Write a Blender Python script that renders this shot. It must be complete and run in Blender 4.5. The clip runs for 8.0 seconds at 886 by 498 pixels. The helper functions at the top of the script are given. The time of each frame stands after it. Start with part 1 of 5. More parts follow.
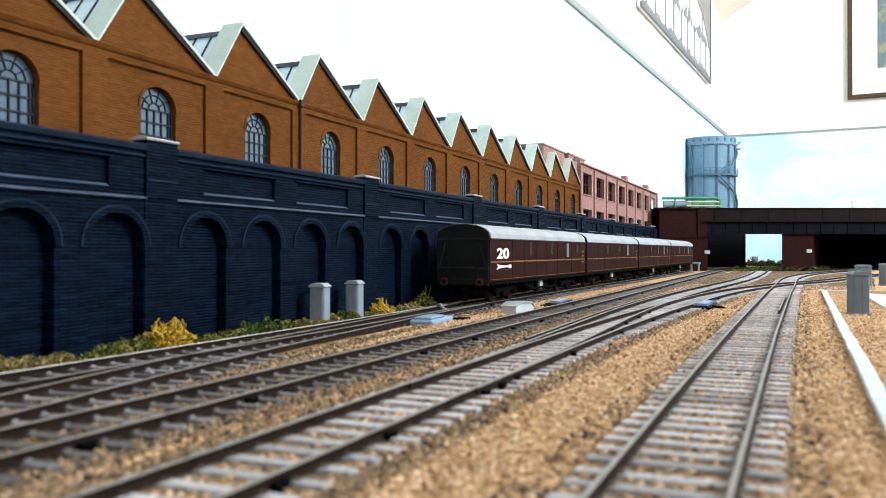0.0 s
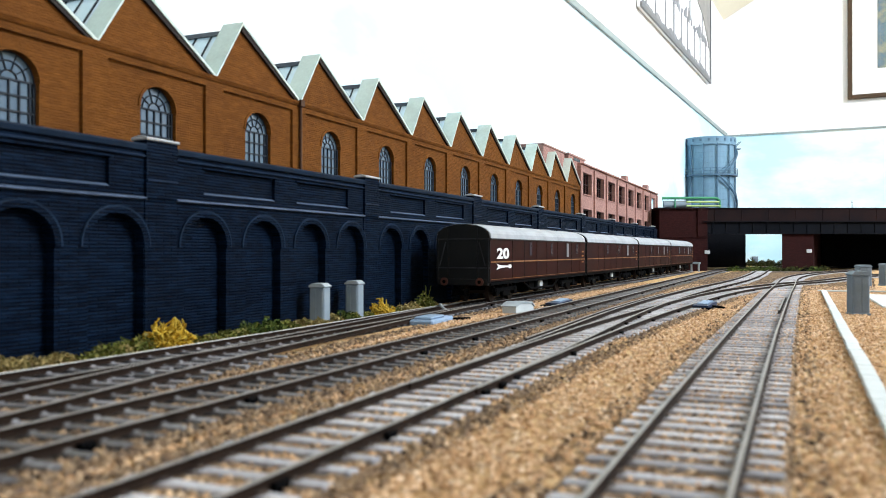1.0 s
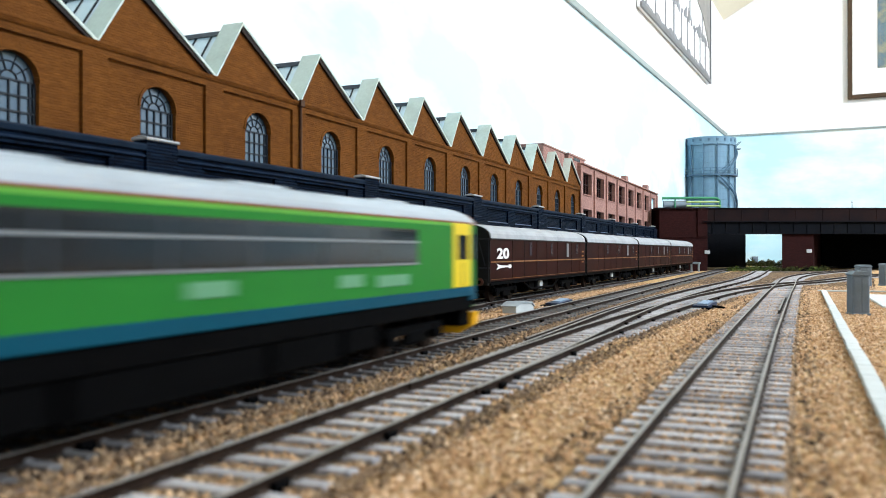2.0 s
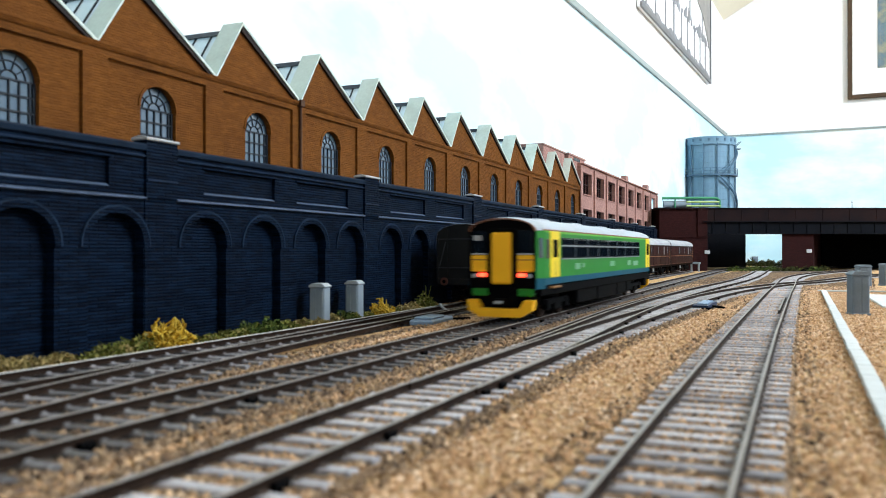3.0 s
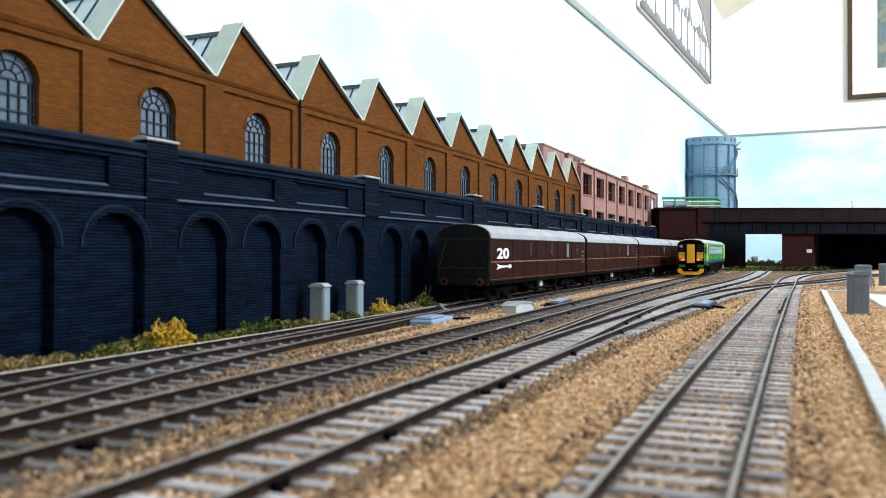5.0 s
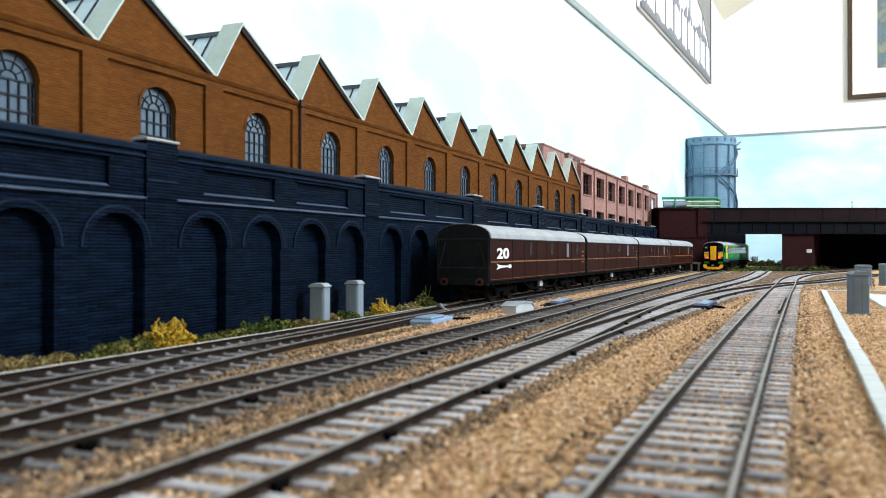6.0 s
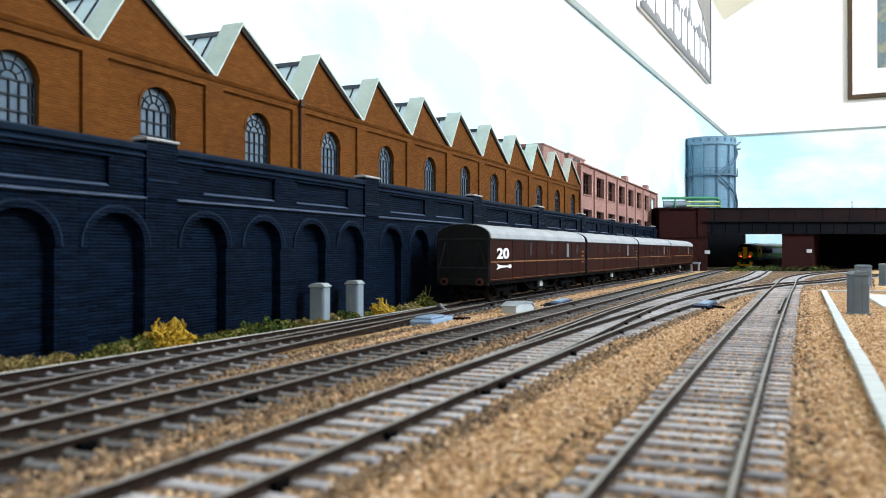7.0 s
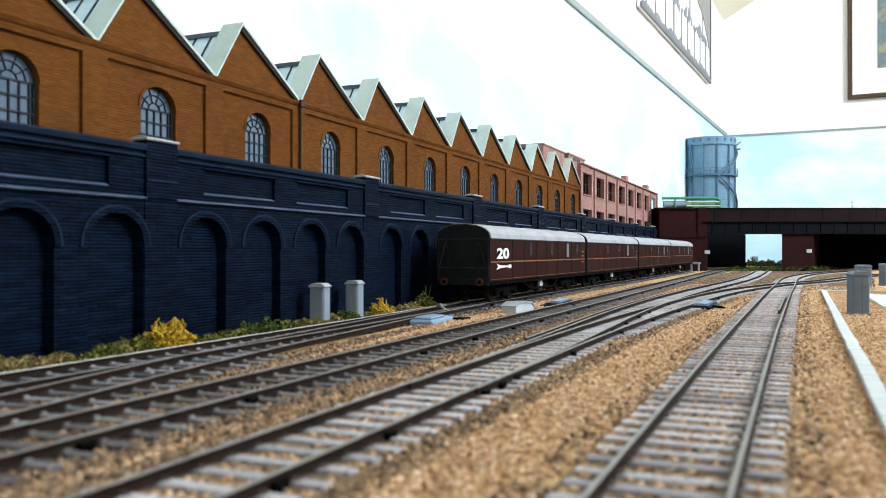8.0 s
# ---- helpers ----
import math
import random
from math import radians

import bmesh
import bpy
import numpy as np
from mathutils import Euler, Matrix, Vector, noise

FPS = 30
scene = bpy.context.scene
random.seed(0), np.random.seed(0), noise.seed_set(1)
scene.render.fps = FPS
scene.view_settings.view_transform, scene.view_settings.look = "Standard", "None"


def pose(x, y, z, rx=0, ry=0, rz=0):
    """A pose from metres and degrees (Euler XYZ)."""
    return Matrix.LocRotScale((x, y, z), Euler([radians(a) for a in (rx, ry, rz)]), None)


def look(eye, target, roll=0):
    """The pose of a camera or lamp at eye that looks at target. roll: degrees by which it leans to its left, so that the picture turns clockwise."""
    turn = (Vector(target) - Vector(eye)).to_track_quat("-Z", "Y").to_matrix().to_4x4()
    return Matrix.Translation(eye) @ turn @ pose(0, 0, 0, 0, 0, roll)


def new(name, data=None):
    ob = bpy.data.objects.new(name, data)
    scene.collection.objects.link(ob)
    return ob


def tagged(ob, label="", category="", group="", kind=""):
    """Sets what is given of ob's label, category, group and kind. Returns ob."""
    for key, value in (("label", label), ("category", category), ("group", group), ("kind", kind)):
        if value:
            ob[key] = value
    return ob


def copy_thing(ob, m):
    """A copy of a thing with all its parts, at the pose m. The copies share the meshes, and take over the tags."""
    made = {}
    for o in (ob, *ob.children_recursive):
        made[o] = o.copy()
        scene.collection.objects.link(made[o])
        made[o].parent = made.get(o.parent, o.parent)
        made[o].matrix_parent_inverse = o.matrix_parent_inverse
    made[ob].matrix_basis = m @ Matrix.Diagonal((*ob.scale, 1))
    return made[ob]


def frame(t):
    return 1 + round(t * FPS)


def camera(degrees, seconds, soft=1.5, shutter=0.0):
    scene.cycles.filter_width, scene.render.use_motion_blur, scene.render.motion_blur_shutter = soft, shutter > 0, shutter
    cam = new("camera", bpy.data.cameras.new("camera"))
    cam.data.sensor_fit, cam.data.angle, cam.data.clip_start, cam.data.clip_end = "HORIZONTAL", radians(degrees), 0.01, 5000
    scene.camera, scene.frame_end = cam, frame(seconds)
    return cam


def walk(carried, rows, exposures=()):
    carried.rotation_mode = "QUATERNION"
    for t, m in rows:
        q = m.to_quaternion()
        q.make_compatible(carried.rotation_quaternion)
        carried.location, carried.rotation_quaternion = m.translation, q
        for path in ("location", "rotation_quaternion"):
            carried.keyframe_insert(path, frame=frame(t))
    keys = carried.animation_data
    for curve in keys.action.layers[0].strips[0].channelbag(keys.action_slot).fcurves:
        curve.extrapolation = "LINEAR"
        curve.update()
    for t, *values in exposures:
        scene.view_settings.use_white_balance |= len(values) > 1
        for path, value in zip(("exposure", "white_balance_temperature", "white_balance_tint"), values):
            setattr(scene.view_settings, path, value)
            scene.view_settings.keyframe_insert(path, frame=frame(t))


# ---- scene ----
cam = camera(56.8, 8.0, soft=0.6, shutter=0.6)
cam.data.dof.use_dof = True
cam.data.dof.focus_distance = 0.85
cam.data.dof.aperture_fstop = 30.0
TURN = 23.351
EYE = pose(0, 0, 0.035, 90.158, 0, TURN)
walk(cam, [(0.0, EYE), (8.0, EYE)], exposures=[(0.0, 0.68, 5950, 10), (1.0, 0.63, 5920, 10), (2.0, 0.53, 5870, 9), (4.0, 0.51, 5840, 9), (8.0, 0.5, 5840, 9)])

# ---- light: a dull sky outside, two added area lamps out of view ----
world = bpy.data.worlds.new("world")
scene.world = world
world.use_nodes = True
wn = world.node_tree
sky = wn.nodes.new("ShaderNodeTexSky")
sky.sky_type = "NISHITA"
sky.sun_disc = False
sky.sun_elevation = radians(40)
sky.sun_rotation = radians(150)
wn.links.new(sky.outputs[0], wn.nodes["Background"].inputs[0])
wn.nodes["Background"].inputs[1].default_value = 0.1

ROOM = pose(0, 0, 0, 0, 0, -3.65)


def area_light(name, m, w, h, power, colour):
    data = bpy.data.lights.new(name, "AREA")
    data.shape, data.size, data.size_y, data.energy, data.color = "RECTANGLE", w, h, power, colour
    ob = new(name, data)
    ob.matrix_world = m
    return ob


# both sources are assumed and stand in openings made for them
area_light("added_roof_key", ROOM @ look((1.32, 1.2, 1.3), (1.32 - 0.488, 1.2, 1.3 - 0.873)), 0.5, 1.4, 62, (0.94, 0.975, 1.0))
area_light("added_back_fill", ROOM @ look((0.9, -2.42, 0.54), (0.6, 0.8, 0.3)), 1.6, 0.58, 7, (0.94, 0.975, 1.0))

# ---- materials ----
S = 0.001


def material(name):
    m = bpy.data.materials.new(name)
    m.use_nodes = True
    nt = m.node_tree
    return m, nt, nt.nodes["Principled BSDF"]


def node(nt, kind, **values):
    n = nt.nodes.new(kind)
    for k, v in values.items():
        n.inputs[k.replace("_", " ")].default_value = v
    return n


def coords(nt, scale=(1, 1, 1)):
    tc = nt.nodes.new("ShaderNodeTexCoord")
    mp = nt.nodes.new("ShaderNodeMapping")
    mp.inputs["Scale"].default_value = scale
    nt.links.new(tc.outputs["Object"], mp.inputs["Vector"])
    return mp.outputs[0]


def ramp(nt, fac, stops):
    r = nt.nodes.new("ShaderNodeValToRGB")
    els = r.color_ramp.elements
    els[0].position, els[0].color = stops[0][0], (*stops[0][1], 1)
    els[1].position, els[1].color = stops[-1][0], (*stops[-1][1], 1)
    for p, c in stops[1:-1]:
        e = els.new(p)
        e.color = (*c, 1)
    nt.links.new(fac, r.inputs[0])
    return r.outputs[0]


def mixed(nt, fac, a, b, mode="MIX"):
    n = nt.nodes.new("ShaderNodeMix")
    n.data_type, n.blend_type = "RGBA", mode
    if isinstance(fac, (int, float)):
        n.inputs[0].default_value = fac
    else:
        nt.links.new(fac, n.inputs[0])
    for sock, v in ((n.inputs[6], a), (n.inputs[7], b)):
        if isinstance(v, tuple):
            sock.default_value = (*v, 1)
        else:
            nt.links.new(v, sock)
    return n.outputs[2]


def bumped(nt, bsdf, height, strength, distance):
    b = nt.nodes.new("ShaderNodeBump")
    b.inputs["Strength"].default_value = strength
    b.inputs["Distance"].default_value = distance
    nt.links.new(height, b.inputs["Height"])
    nt.links.new(b.outputs[0], bsdf.inputs["Normal"])
    return b


def painted(name, colour, rough=0.5, vary=0.25, scale=60.0, bump=0.15, metal=0.0, dirt=None, gloss=0.2):
    """Painted or moulded stuff with a fine grain and broad patches of wear; sizes in cycles a metre."""
    m, nt, bsdf = material(name)
    v = coords(nt)
    big = node(nt, "ShaderNodeTexNoise", Scale=scale, Detail=4.0, Roughness=0.6)
    fine = node(nt, "ShaderNodeTexNoise", Scale=scale * 14, Detail=3.0)
    nt.links.new(v, big.inputs["Vector"])
    nt.links.new(v, fine.inputs["Vector"])
    dark = tuple(c * (1 - vary) for c in colour) if dirt is None else dirt
    light = tuple(min(1, c * (1 + vary * 0.5)) for c in colour)
    c = ramp(nt, big.outputs[0], [(0.3, dark), (0.52, colour), (0.75, light)])
    c = mixed(nt, 0.25, c, ramp(nt, fine.outputs[0], [(0.3, dark), (0.7, light)]))
    nt.links.new(c, bsdf.inputs["Base Color"])
    bsdf.inputs["Roughness"].default_value = rough
    bsdf.inputs["Metallic"].default_value = metal
    bsdf.inputs["Specular IOR Level"].default_value = gloss
    if bump:
        bumped(nt, bsdf, fine.outputs[0], bump, 0.0003)
    return m


def brickwork(name, a, b, mortar, course=1.05, axis="X", rough=0.75, strength=0.6, stain=None, size=0.14, weather=0.5, gloss=0.06, length=3.0):
    """Embossed model brick: courses about a millimetre high, in the plane of y and z (axis X) or x and z."""
    m, nt, bsdf = material(name)
    tc = nt.nodes.new("ShaderNodeTexCoord")
    sep = nt.nodes.new("ShaderNodeSeparateXYZ")
    com = nt.nodes.new("ShaderNodeCombineXYZ")
    nt.links.new(tc.outputs["Object"], sep.inputs[0])
    nt.links.new(sep.outputs[1 if axis == "X" else 0], com.inputs[0])
    nt.links.new(sep.outputs[2], com.inputs[1])
    br = nt.nodes.new("ShaderNodeTexBrick")
    br.inputs["Scale"].default_value = 1000.0
    br.inputs["Brick Width"].default_value = course * length
    br.inputs["Row Height"].default_value = course
    br.inputs["Mortar Size"].default_value = size
    br.inputs["Mortar Smooth"].default_value = 0.6
    br.inputs["Color1"].default_value = (*a, 1)
    br.inputs["Color2"].default_value = (*b, 1)
    br.inputs["Mortar"].default_value = (*mortar, 1)
    nt.links.new(com.outputs[0], br.inputs["Vector"])
    big = node(nt, "ShaderNodeTexNoise", Scale=28.0, Detail=6.0, Roughness=0.65)
    nt.links.new(tc.outputs["Object"], big.inputs["Vector"])
    streak = node(nt, "ShaderNodeTexNoise", Scale=1.0, Detail=5.0)
    mp = nt.nodes.new("ShaderNodeMapping")
    mp.inputs["Scale"].default_value = (130, 130, 420)
    nt.links.new(tc.outputs["Object"], mp.inputs["Vector"])
    nt.links.new(mp.outputs[0], streak.inputs["Vector"])
    st = stain or tuple(c * 0.45 for c in a)
    c = mixed(nt, ramp(nt, big.outputs[0], [(0.42, (0, 0, 0)), (0.7, (weather,) * 3)]), br.outputs[0], st)
    c = mixed(nt, ramp(nt, streak.outputs[0], [(0.45, (0, 0, 0)), (0.75, (0.45,) * 3)]), c, tuple(min(1, x * 1.5) for x in b))
    nt.links.new(c, bsdf.inputs["Base Color"])
    inv = node(nt, "ShaderNodeMath")
    inv.operation = "SUBTRACT"
    inv.inputs[0].default_value = 1.0
    nt.links.new(br.outputs["Fac"], inv.inputs[1])
    add = node(nt, "ShaderNodeMath")
    add.operation = "MULTIPLY_ADD"
    add.inputs[1].default_value = 0.9
    nt.links.new(streak.outputs[0], add.inputs[0])
    nt.links.new(inv.outputs[0], add.inputs[2])
    bumped(nt, bsdf, add.outputs[0], strength, 0.0006)
    bsdf.inputs["Roughness"].default_value = rough
    bsdf.inputs["Specular IOR Level"].default_value = gloss
    return m


def random_tint(name, colours, rough=0.8, island=True, bump=0.5, scale=900.0):
    """Loose grains or leaves: each takes a colour of its own."""
    m, nt, bsdf = material(name)
    src = nt.nodes.new("ShaderNodeNewGeometry").outputs["Random Per Island"] if island else nt.nodes.new("ShaderNodeObjectInfo").outputs["Random"]
    n = len(colours)
    c = ramp(nt, src, [(i / (n - 1), col) for i, col in enumerate(colours)])
    fine = node(nt, "ShaderNodeTexNoise", Scale=scale, Detail=3.0)
    nt.links.new(coords(nt), fine.inputs["Vector"])
    c = mixed(nt, ramp(nt, fine.outputs[0], [(0.35, (0.5,) * 3), (0.7, (0,) * 3)]), c, tuple(x * 0.45 for x in colours[0]))
    nt.links.new(c, bsdf.inputs["Base Color"])
    bsdf.inputs["Roughness"].default_value = rough
    bsdf.inputs["Specular IOR Level"].default_value = 0.15
    if bump:
        bumped(nt, bsdf, fine.outputs[0], bump, 0.0003)
    return m


def emitting(name, colour, strength):
    m, nt, bsdf = material(name)
    bsdf.inputs["Base Color"].default_value = (*colour, 1)
    bsdf.inputs["Emission Color"].default_value = (*colour, 1)
    bsdf.inputs["Emission Strength"].default_value = strength
    return m


def ground_material():
    m, nt, bsdf = material("sandy ballast")
    v = coords(nt)
    cells = nt.nodes.new("ShaderNodeTexVoronoi")
    cells.inputs["Scale"].default_value = 620.0
    fine = node(nt, "ShaderNodeTexNoise", Scale=1500.0, Detail=4.0, Roughness=0.7)
    patch = node(nt, "ShaderNodeTexNoise", Scale=22.0, Detail=6.0, Roughness=0.62)
    for n in (cells, fine, patch):
        nt.links.new(v, n.inputs["Vector"])
    sep = nt.nodes.new("ShaderNodeSeparateColor")
    nt.links.new(cells.outputs["Color"], sep.inputs[0])
    c = ramp(nt, sep.outputs[0], [(0.0, (0.2, 0.105, 0.045)), (0.25, (0.54, 0.33, 0.15)), (0.6, (0.7, 0.47, 0.225)), (1.0, (0.82, 0.62, 0.36))])
    c = mixed(nt, ramp(nt, patch.outputs[0], [(0.45, (0, 0, 0)), (0.68, (0.6,) * 3)]), c, (0.34, 0.2, 0.095))
    c = mixed(nt, 0.35, c, ramp(nt, fine.outputs[0], [(0.3, (0.2, 0.11, 0.05)), (0.7, (0.62, 0.4, 0.19))]))
    nt.links.new(c, bsdf.inputs["Base Color"])
    bsdf.inputs["Roughness"].default_value = 0.9
    bsdf.inputs["Specular IOR Level"].default_value = 0.1
    add = node(nt, "ShaderNodeMath")
    add.operation = "ADD"
    nt.links.new(cells.outputs["Distance"], add.inputs[0])
    nt.links.new(fine.outputs[0], add.inputs[1])
    bumped(nt, bsdf, add.outputs[0], 0.8, 0.0009)
    return m


M_WALL = painted("white room paint", (0.87, 0.87, 0.855), 0.7, 0.03, 3.0, 0.05)
M_CEIL = painted("cream ceiling paint", (0.93, 0.88, 0.72), 0.8, 0.06, 3.0, 0.05)
M_FLOOR = painted("grey carpet", (0.25, 0.24, 0.23), 0.95, 0.3, 8.0, 0.3)
M_BOARD = painted("plywood", (0.42, 0.28, 0.15), 0.6, 0.3, 12.0, 0.1)
M_GROUND = ground_material()
M_BLUE = brickwork("blue-black brick", (0.0016, 0.0052, 0.0145), (0.0046, 0.0128, 0.031), (0.0001, 0.0004, 0.0014), 1.2, "X", 0.55, 1.0, (0.0007, 0.0023, 0.0068), 0.26, 0.65, 0.035, 6.5)
M_ORANGE = brickwork("orange brick", (0.132, 0.049, 0.0085), (0.162, 0.061, 0.011), (0.118, 0.044, 0.008), 1.05, "X", 0.7, 0.8, (0.088, 0.031, 0.0062), 0.12, 0.6)
M_PINK = brickwork("pink brick", (0.3, 0.17, 0.145), (0.36, 0.21, 0.18), (0.28, 0.17, 0.145), 1.05, "X", 0.8, 0.3, (0.2, 0.115, 0.1), 0.12, 0.45)
M_ABUT = brickwork("maroon brick", (0.02, 0.0055, 0.0055), (0.027, 0.0075, 0.007), (0.012, 0.005, 0.005), 1.2, "Y", 0.75, 0.5, (0.008, 0.0035, 0.0035), 0.14, 0.5)
# the shadow under the bridge is put into this brick's colour
M_SHADOWBRICK = brickwork("blue-grey brick in shadow tone", (0.0035, 0.0042, 0.0062), (0.006, 0.0065, 0.009), (0.002, 0.0022, 0.003), 1.2, "Y", 0.75, 0.5, (0.002, 0.002, 0.003), 0.14, 0.5)
M_GIRDER = painted("rust-stained dark girder", (0.013, 0.0065, 0.0065), 0.65, 0.6, 25.0, 0.3, 0.0, (0.004, 0.004, 0.006), 0.06)
M_GIRDER2 = painted("blue-black girder", (0.0025, 0.0035, 0.006), 0.6, 0.4, 25.0, 0.2, 0.0, None, 0.06)
M_COPING = painted("grey coping", (0.42, 0.45, 0.47), 0.6, 0.35, 70.0, 0.2)
# pale colour stands for the highlight along string course and sills
M_STRING = painted("slate-blue edge with painted highlight", (0.085, 0.12, 0.19), 0.45, 0.6, 60.0, 0.2)
# paler than the wall: the top light on the edges is painted in
M_HOOD = painted("rubbed and highlit blue brick edge", (0.0105, 0.022, 0.046), 0.5, 0.7, 90.0, 0.2, 0.0, None, 0.06)
M_ROOF = painted("pale green lead", (0.56, 0.65, 0.6), 0.55, 0.25, 45.0, 0.2)
M_DARKTRIM = painted("dark brown trim and verge shade", (0.014, 0.008, 0.006), 0.6, 0.3, 50.0, 0.1)
M_GLASS = painted("pale skylight glass", (0.66, 0.78, 0.84), 0.18, 0.1, 50.0, 0.0)
M_PANE = painted("pale window pane", (0.12, 0.175, 0.235), 0.12, 0.3, 90.0, 0.0, 0.0, None, 0.5)
M_BAR = painted("dark grey glazing bar", (0.022, 0.03, 0.042), 0.5, 0.2, 90.0, 0.0)
M_DARKPANE = painted("dark brown window", (0.025, 0.008, 0.008), 0.25, 0.4, 60.0, 0.0)
M_RAIL = painted("rusty rail web", (0.021, 0.0125, 0.0085), 0.6, 0.5, 120.0, 0.2, 0.0, None, 0.06)
M_CHAIR = painted("rusty brown rail chair", (0.045, 0.032, 0.024), 0.7, 0.5, 200.0, 0.1)
M_RAILTOP = painted("worn rail head", (0.26, 0.245, 0.225), 0.4, 0.4, 90.0, 0.05, 0.2)
M_RAILPALE = painted("pale rail head", (0.6, 0.6, 0.56), 0.5, 0.25, 60.0, 0.05)
M_SLEEPER = random_tint("weathered grey sleeper", [(0.3, 0.295, 0.315), (0.48, 0.475, 0.505), (0.68, 0.675, 0.71), (0.38, 0.37, 0.39)], 0.7, False, 0.4, 700.0)
M_STONE = random_tint("tan stones", [(0.4, 0.22, 0.1), (0.7, 0.44, 0.235), (0.86, 0.58, 0.34), (0.96, 0.76, 0.54), (0.76, 0.48, 0.265), (0.32, 0.19, 0.1)], 0.85)
M_STONE2 = random_tint("dirty brown stones", [(0.08, 0.055, 0.038), (0.2, 0.13, 0.08), (0.36, 0.24, 0.14), (0.48, 0.34, 0.2), (0.17, 0.12, 0.09)], 0.85)
M_SLEEPER2 = random_tint("dusty grey sleeper", [(0.09, 0.088, 0.092), (0.17, 0.168, 0.178), (0.3, 0.295, 0.31), (0.13, 0.127, 0.132)], 0.7, False, 0.4, 700.0)
M_SLEEPER3 = random_tint("grimy grey sleeper", [(0.09, 0.086, 0.086), (0.15, 0.145, 0.147), (0.24, 0.235, 0.24), (0.12, 0.115, 0.115)], 0.7, False, 0.4, 700.0)
M_SHRUB = random_tint("dark shrub leaves", [(0.012, 0.016, 0.006), (0.03, 0.036, 0.01), (0.055, 0.06, 0.016), (0.1, 0.085, 0.02)], 0.9, True, 0.0)
M_DRAIN = painted("brown drainpipe", (0.07, 0.03, 0.011), 0.55, 0.3, 60.0, 0.1)
M_CAPDARK = painted("dark slate coping", (0.008, 0.017, 0.034), 0.5, 0.5, 60.0, 0.2, 0.0, None, 0.05)
M_BED = random_tint("dirty grey-brown ballast bed", [(0.11, 0.085, 0.065), (0.14, 0.11, 0.085)], 0.9, True, 1.0, 700.0)
M_DARKBED = random_tint("dark ballast bed", [(0.03, 0.024, 0.02), (0.045, 0.035, 0.028)], 0.9, True, 1.0, 700.0)
M_MINT = painted("pale mint emblem", (0.12, 0.29, 0.16), 0.4, 0.2, 60.0, 0.0)


def sky_board():
    """Painted backscene: pale blue sky with white clouds."""
    m, nt, bsdf = material("painted sky")
    cl = node(nt, "ShaderNodeTexNoise", Scale=3.2, Detail=6.0, Roughness=0.55)
    nt.links.new(coords(nt, (1, 1, 2.2)), cl.inputs["Vector"])
    c = ramp(nt, cl.outputs[0], [(0.42, (0.55, 0.8, 0.9)), (0.6, (0.84, 0.91, 0.92))])
    nt.links.new(c, bsdf.inputs["Base Color"])
    bsdf.inputs["Roughness"].default_value = 0.8
    return m


M_SKYBOARD = sky_board()
M_TRIM = painted("grey-green trim strip", (0.3, 0.35, 0.34), 0.5, 0.15, 20.0, 0.05)
M_MAROON = painted("maroon coach paint", (0.023, 0.0044, 0.003), 0.5, 0.5, 40.0, 0.08, 0.0, None, 0.04)
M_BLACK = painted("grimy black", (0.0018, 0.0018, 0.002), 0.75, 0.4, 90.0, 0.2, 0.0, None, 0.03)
M_VANEND = painted("dark grey van end", (0.0038, 0.0045, 0.0052), 0.6, 0.5, 60.0, 0.2)
M_VANRIB = painted("dusty grey end rib", (0.02, 0.022, 0.026), 0.55, 0.4, 60.0, 0.1)
M_TANBED = random_tint("sandy brown ballast bed", [(0.24, 0.165, 0.1), (0.3, 0.205, 0.125)], 0.9, True, 1.0, 700.0)
M_VANROOF = painted("grimy white roof", (0.35, 0.37, 0.39), 0.55, 0.3, 50.0, 0.1)
M_GOLD = painted("yellow-orange lining", (0.24, 0.11, 0.03), 0.5, 0.35, 80.0, 0.0)
M_WHITE = painted("white lettering", (0.85, 0.85, 0.85), 0.5, 0.05, 80.0, 0.0)
M_BUFFER = painted("rusty brown buffer", (0.07, 0.024, 0.015), 0.6, 0.4, 200.0, 0.2)
M_GREYPANE = painted("grey van window", (0.07, 0.055, 0.06), 0.2, 0.4, 100.0, 0.0)
M_GREEN = painted("bright green coach paint", (0.022, 0.172, 0.021), 0.5, 0.12, 40.0, 0.03, 0.0, None, 0.1)
M_LIME = painted("lime cantrail", (0.12, 0.34, 0.045), 0.5, 0.12, 40.0, 0.03, 0.0, None, 0.1)
M_TEAL = painted("teal stripe", (0.004, 0.06, 0.10), 0.5, 0.15, 40.0, 0.03, 0.0, None, 0.08)
M_YELLOW = painted("warning yellow", (0.9, 0.47, 0.01), 0.35, 0.1, 60.0, 0.03)
M_DOORYEL = painted("bright yellow door", (0.7, 0.54, 0.005), 0.35, 0.1, 60.0, 0.03)
M_UNITROOF = painted("silver-grey roof", (0.36, 0.41, 0.46), 0.35, 0.2, 40.0, 0.05)
M_TINT = painted("dark tinted glass", (0.004, 0.007, 0.011), 0.1, 0.3, 60.0, 0.0, 0.0, None, 0.3)
M_SILVER = painted("silver window edge", (0.18, 0.2, 0.21), 0.35, 0.2, 80.0, 0.0)
M_DIVIDER = painted("grey pane divider", (0.05, 0.065, 0.075), 0.35, 0.2, 80.0, 0.0)
M_RED = emitting("red tail light", (1.0, 0.06, 0.02), 3.5)
M_ORNG = painted("copper lining", (0.2, 0.08, 0.04), 0.5, 0.2, 80.0, 0.0)
M_CAB = painted("pale grey cabinet", (0.24, 0.29, 0.33), 0.55, 0.2, 90.0, 0.15)
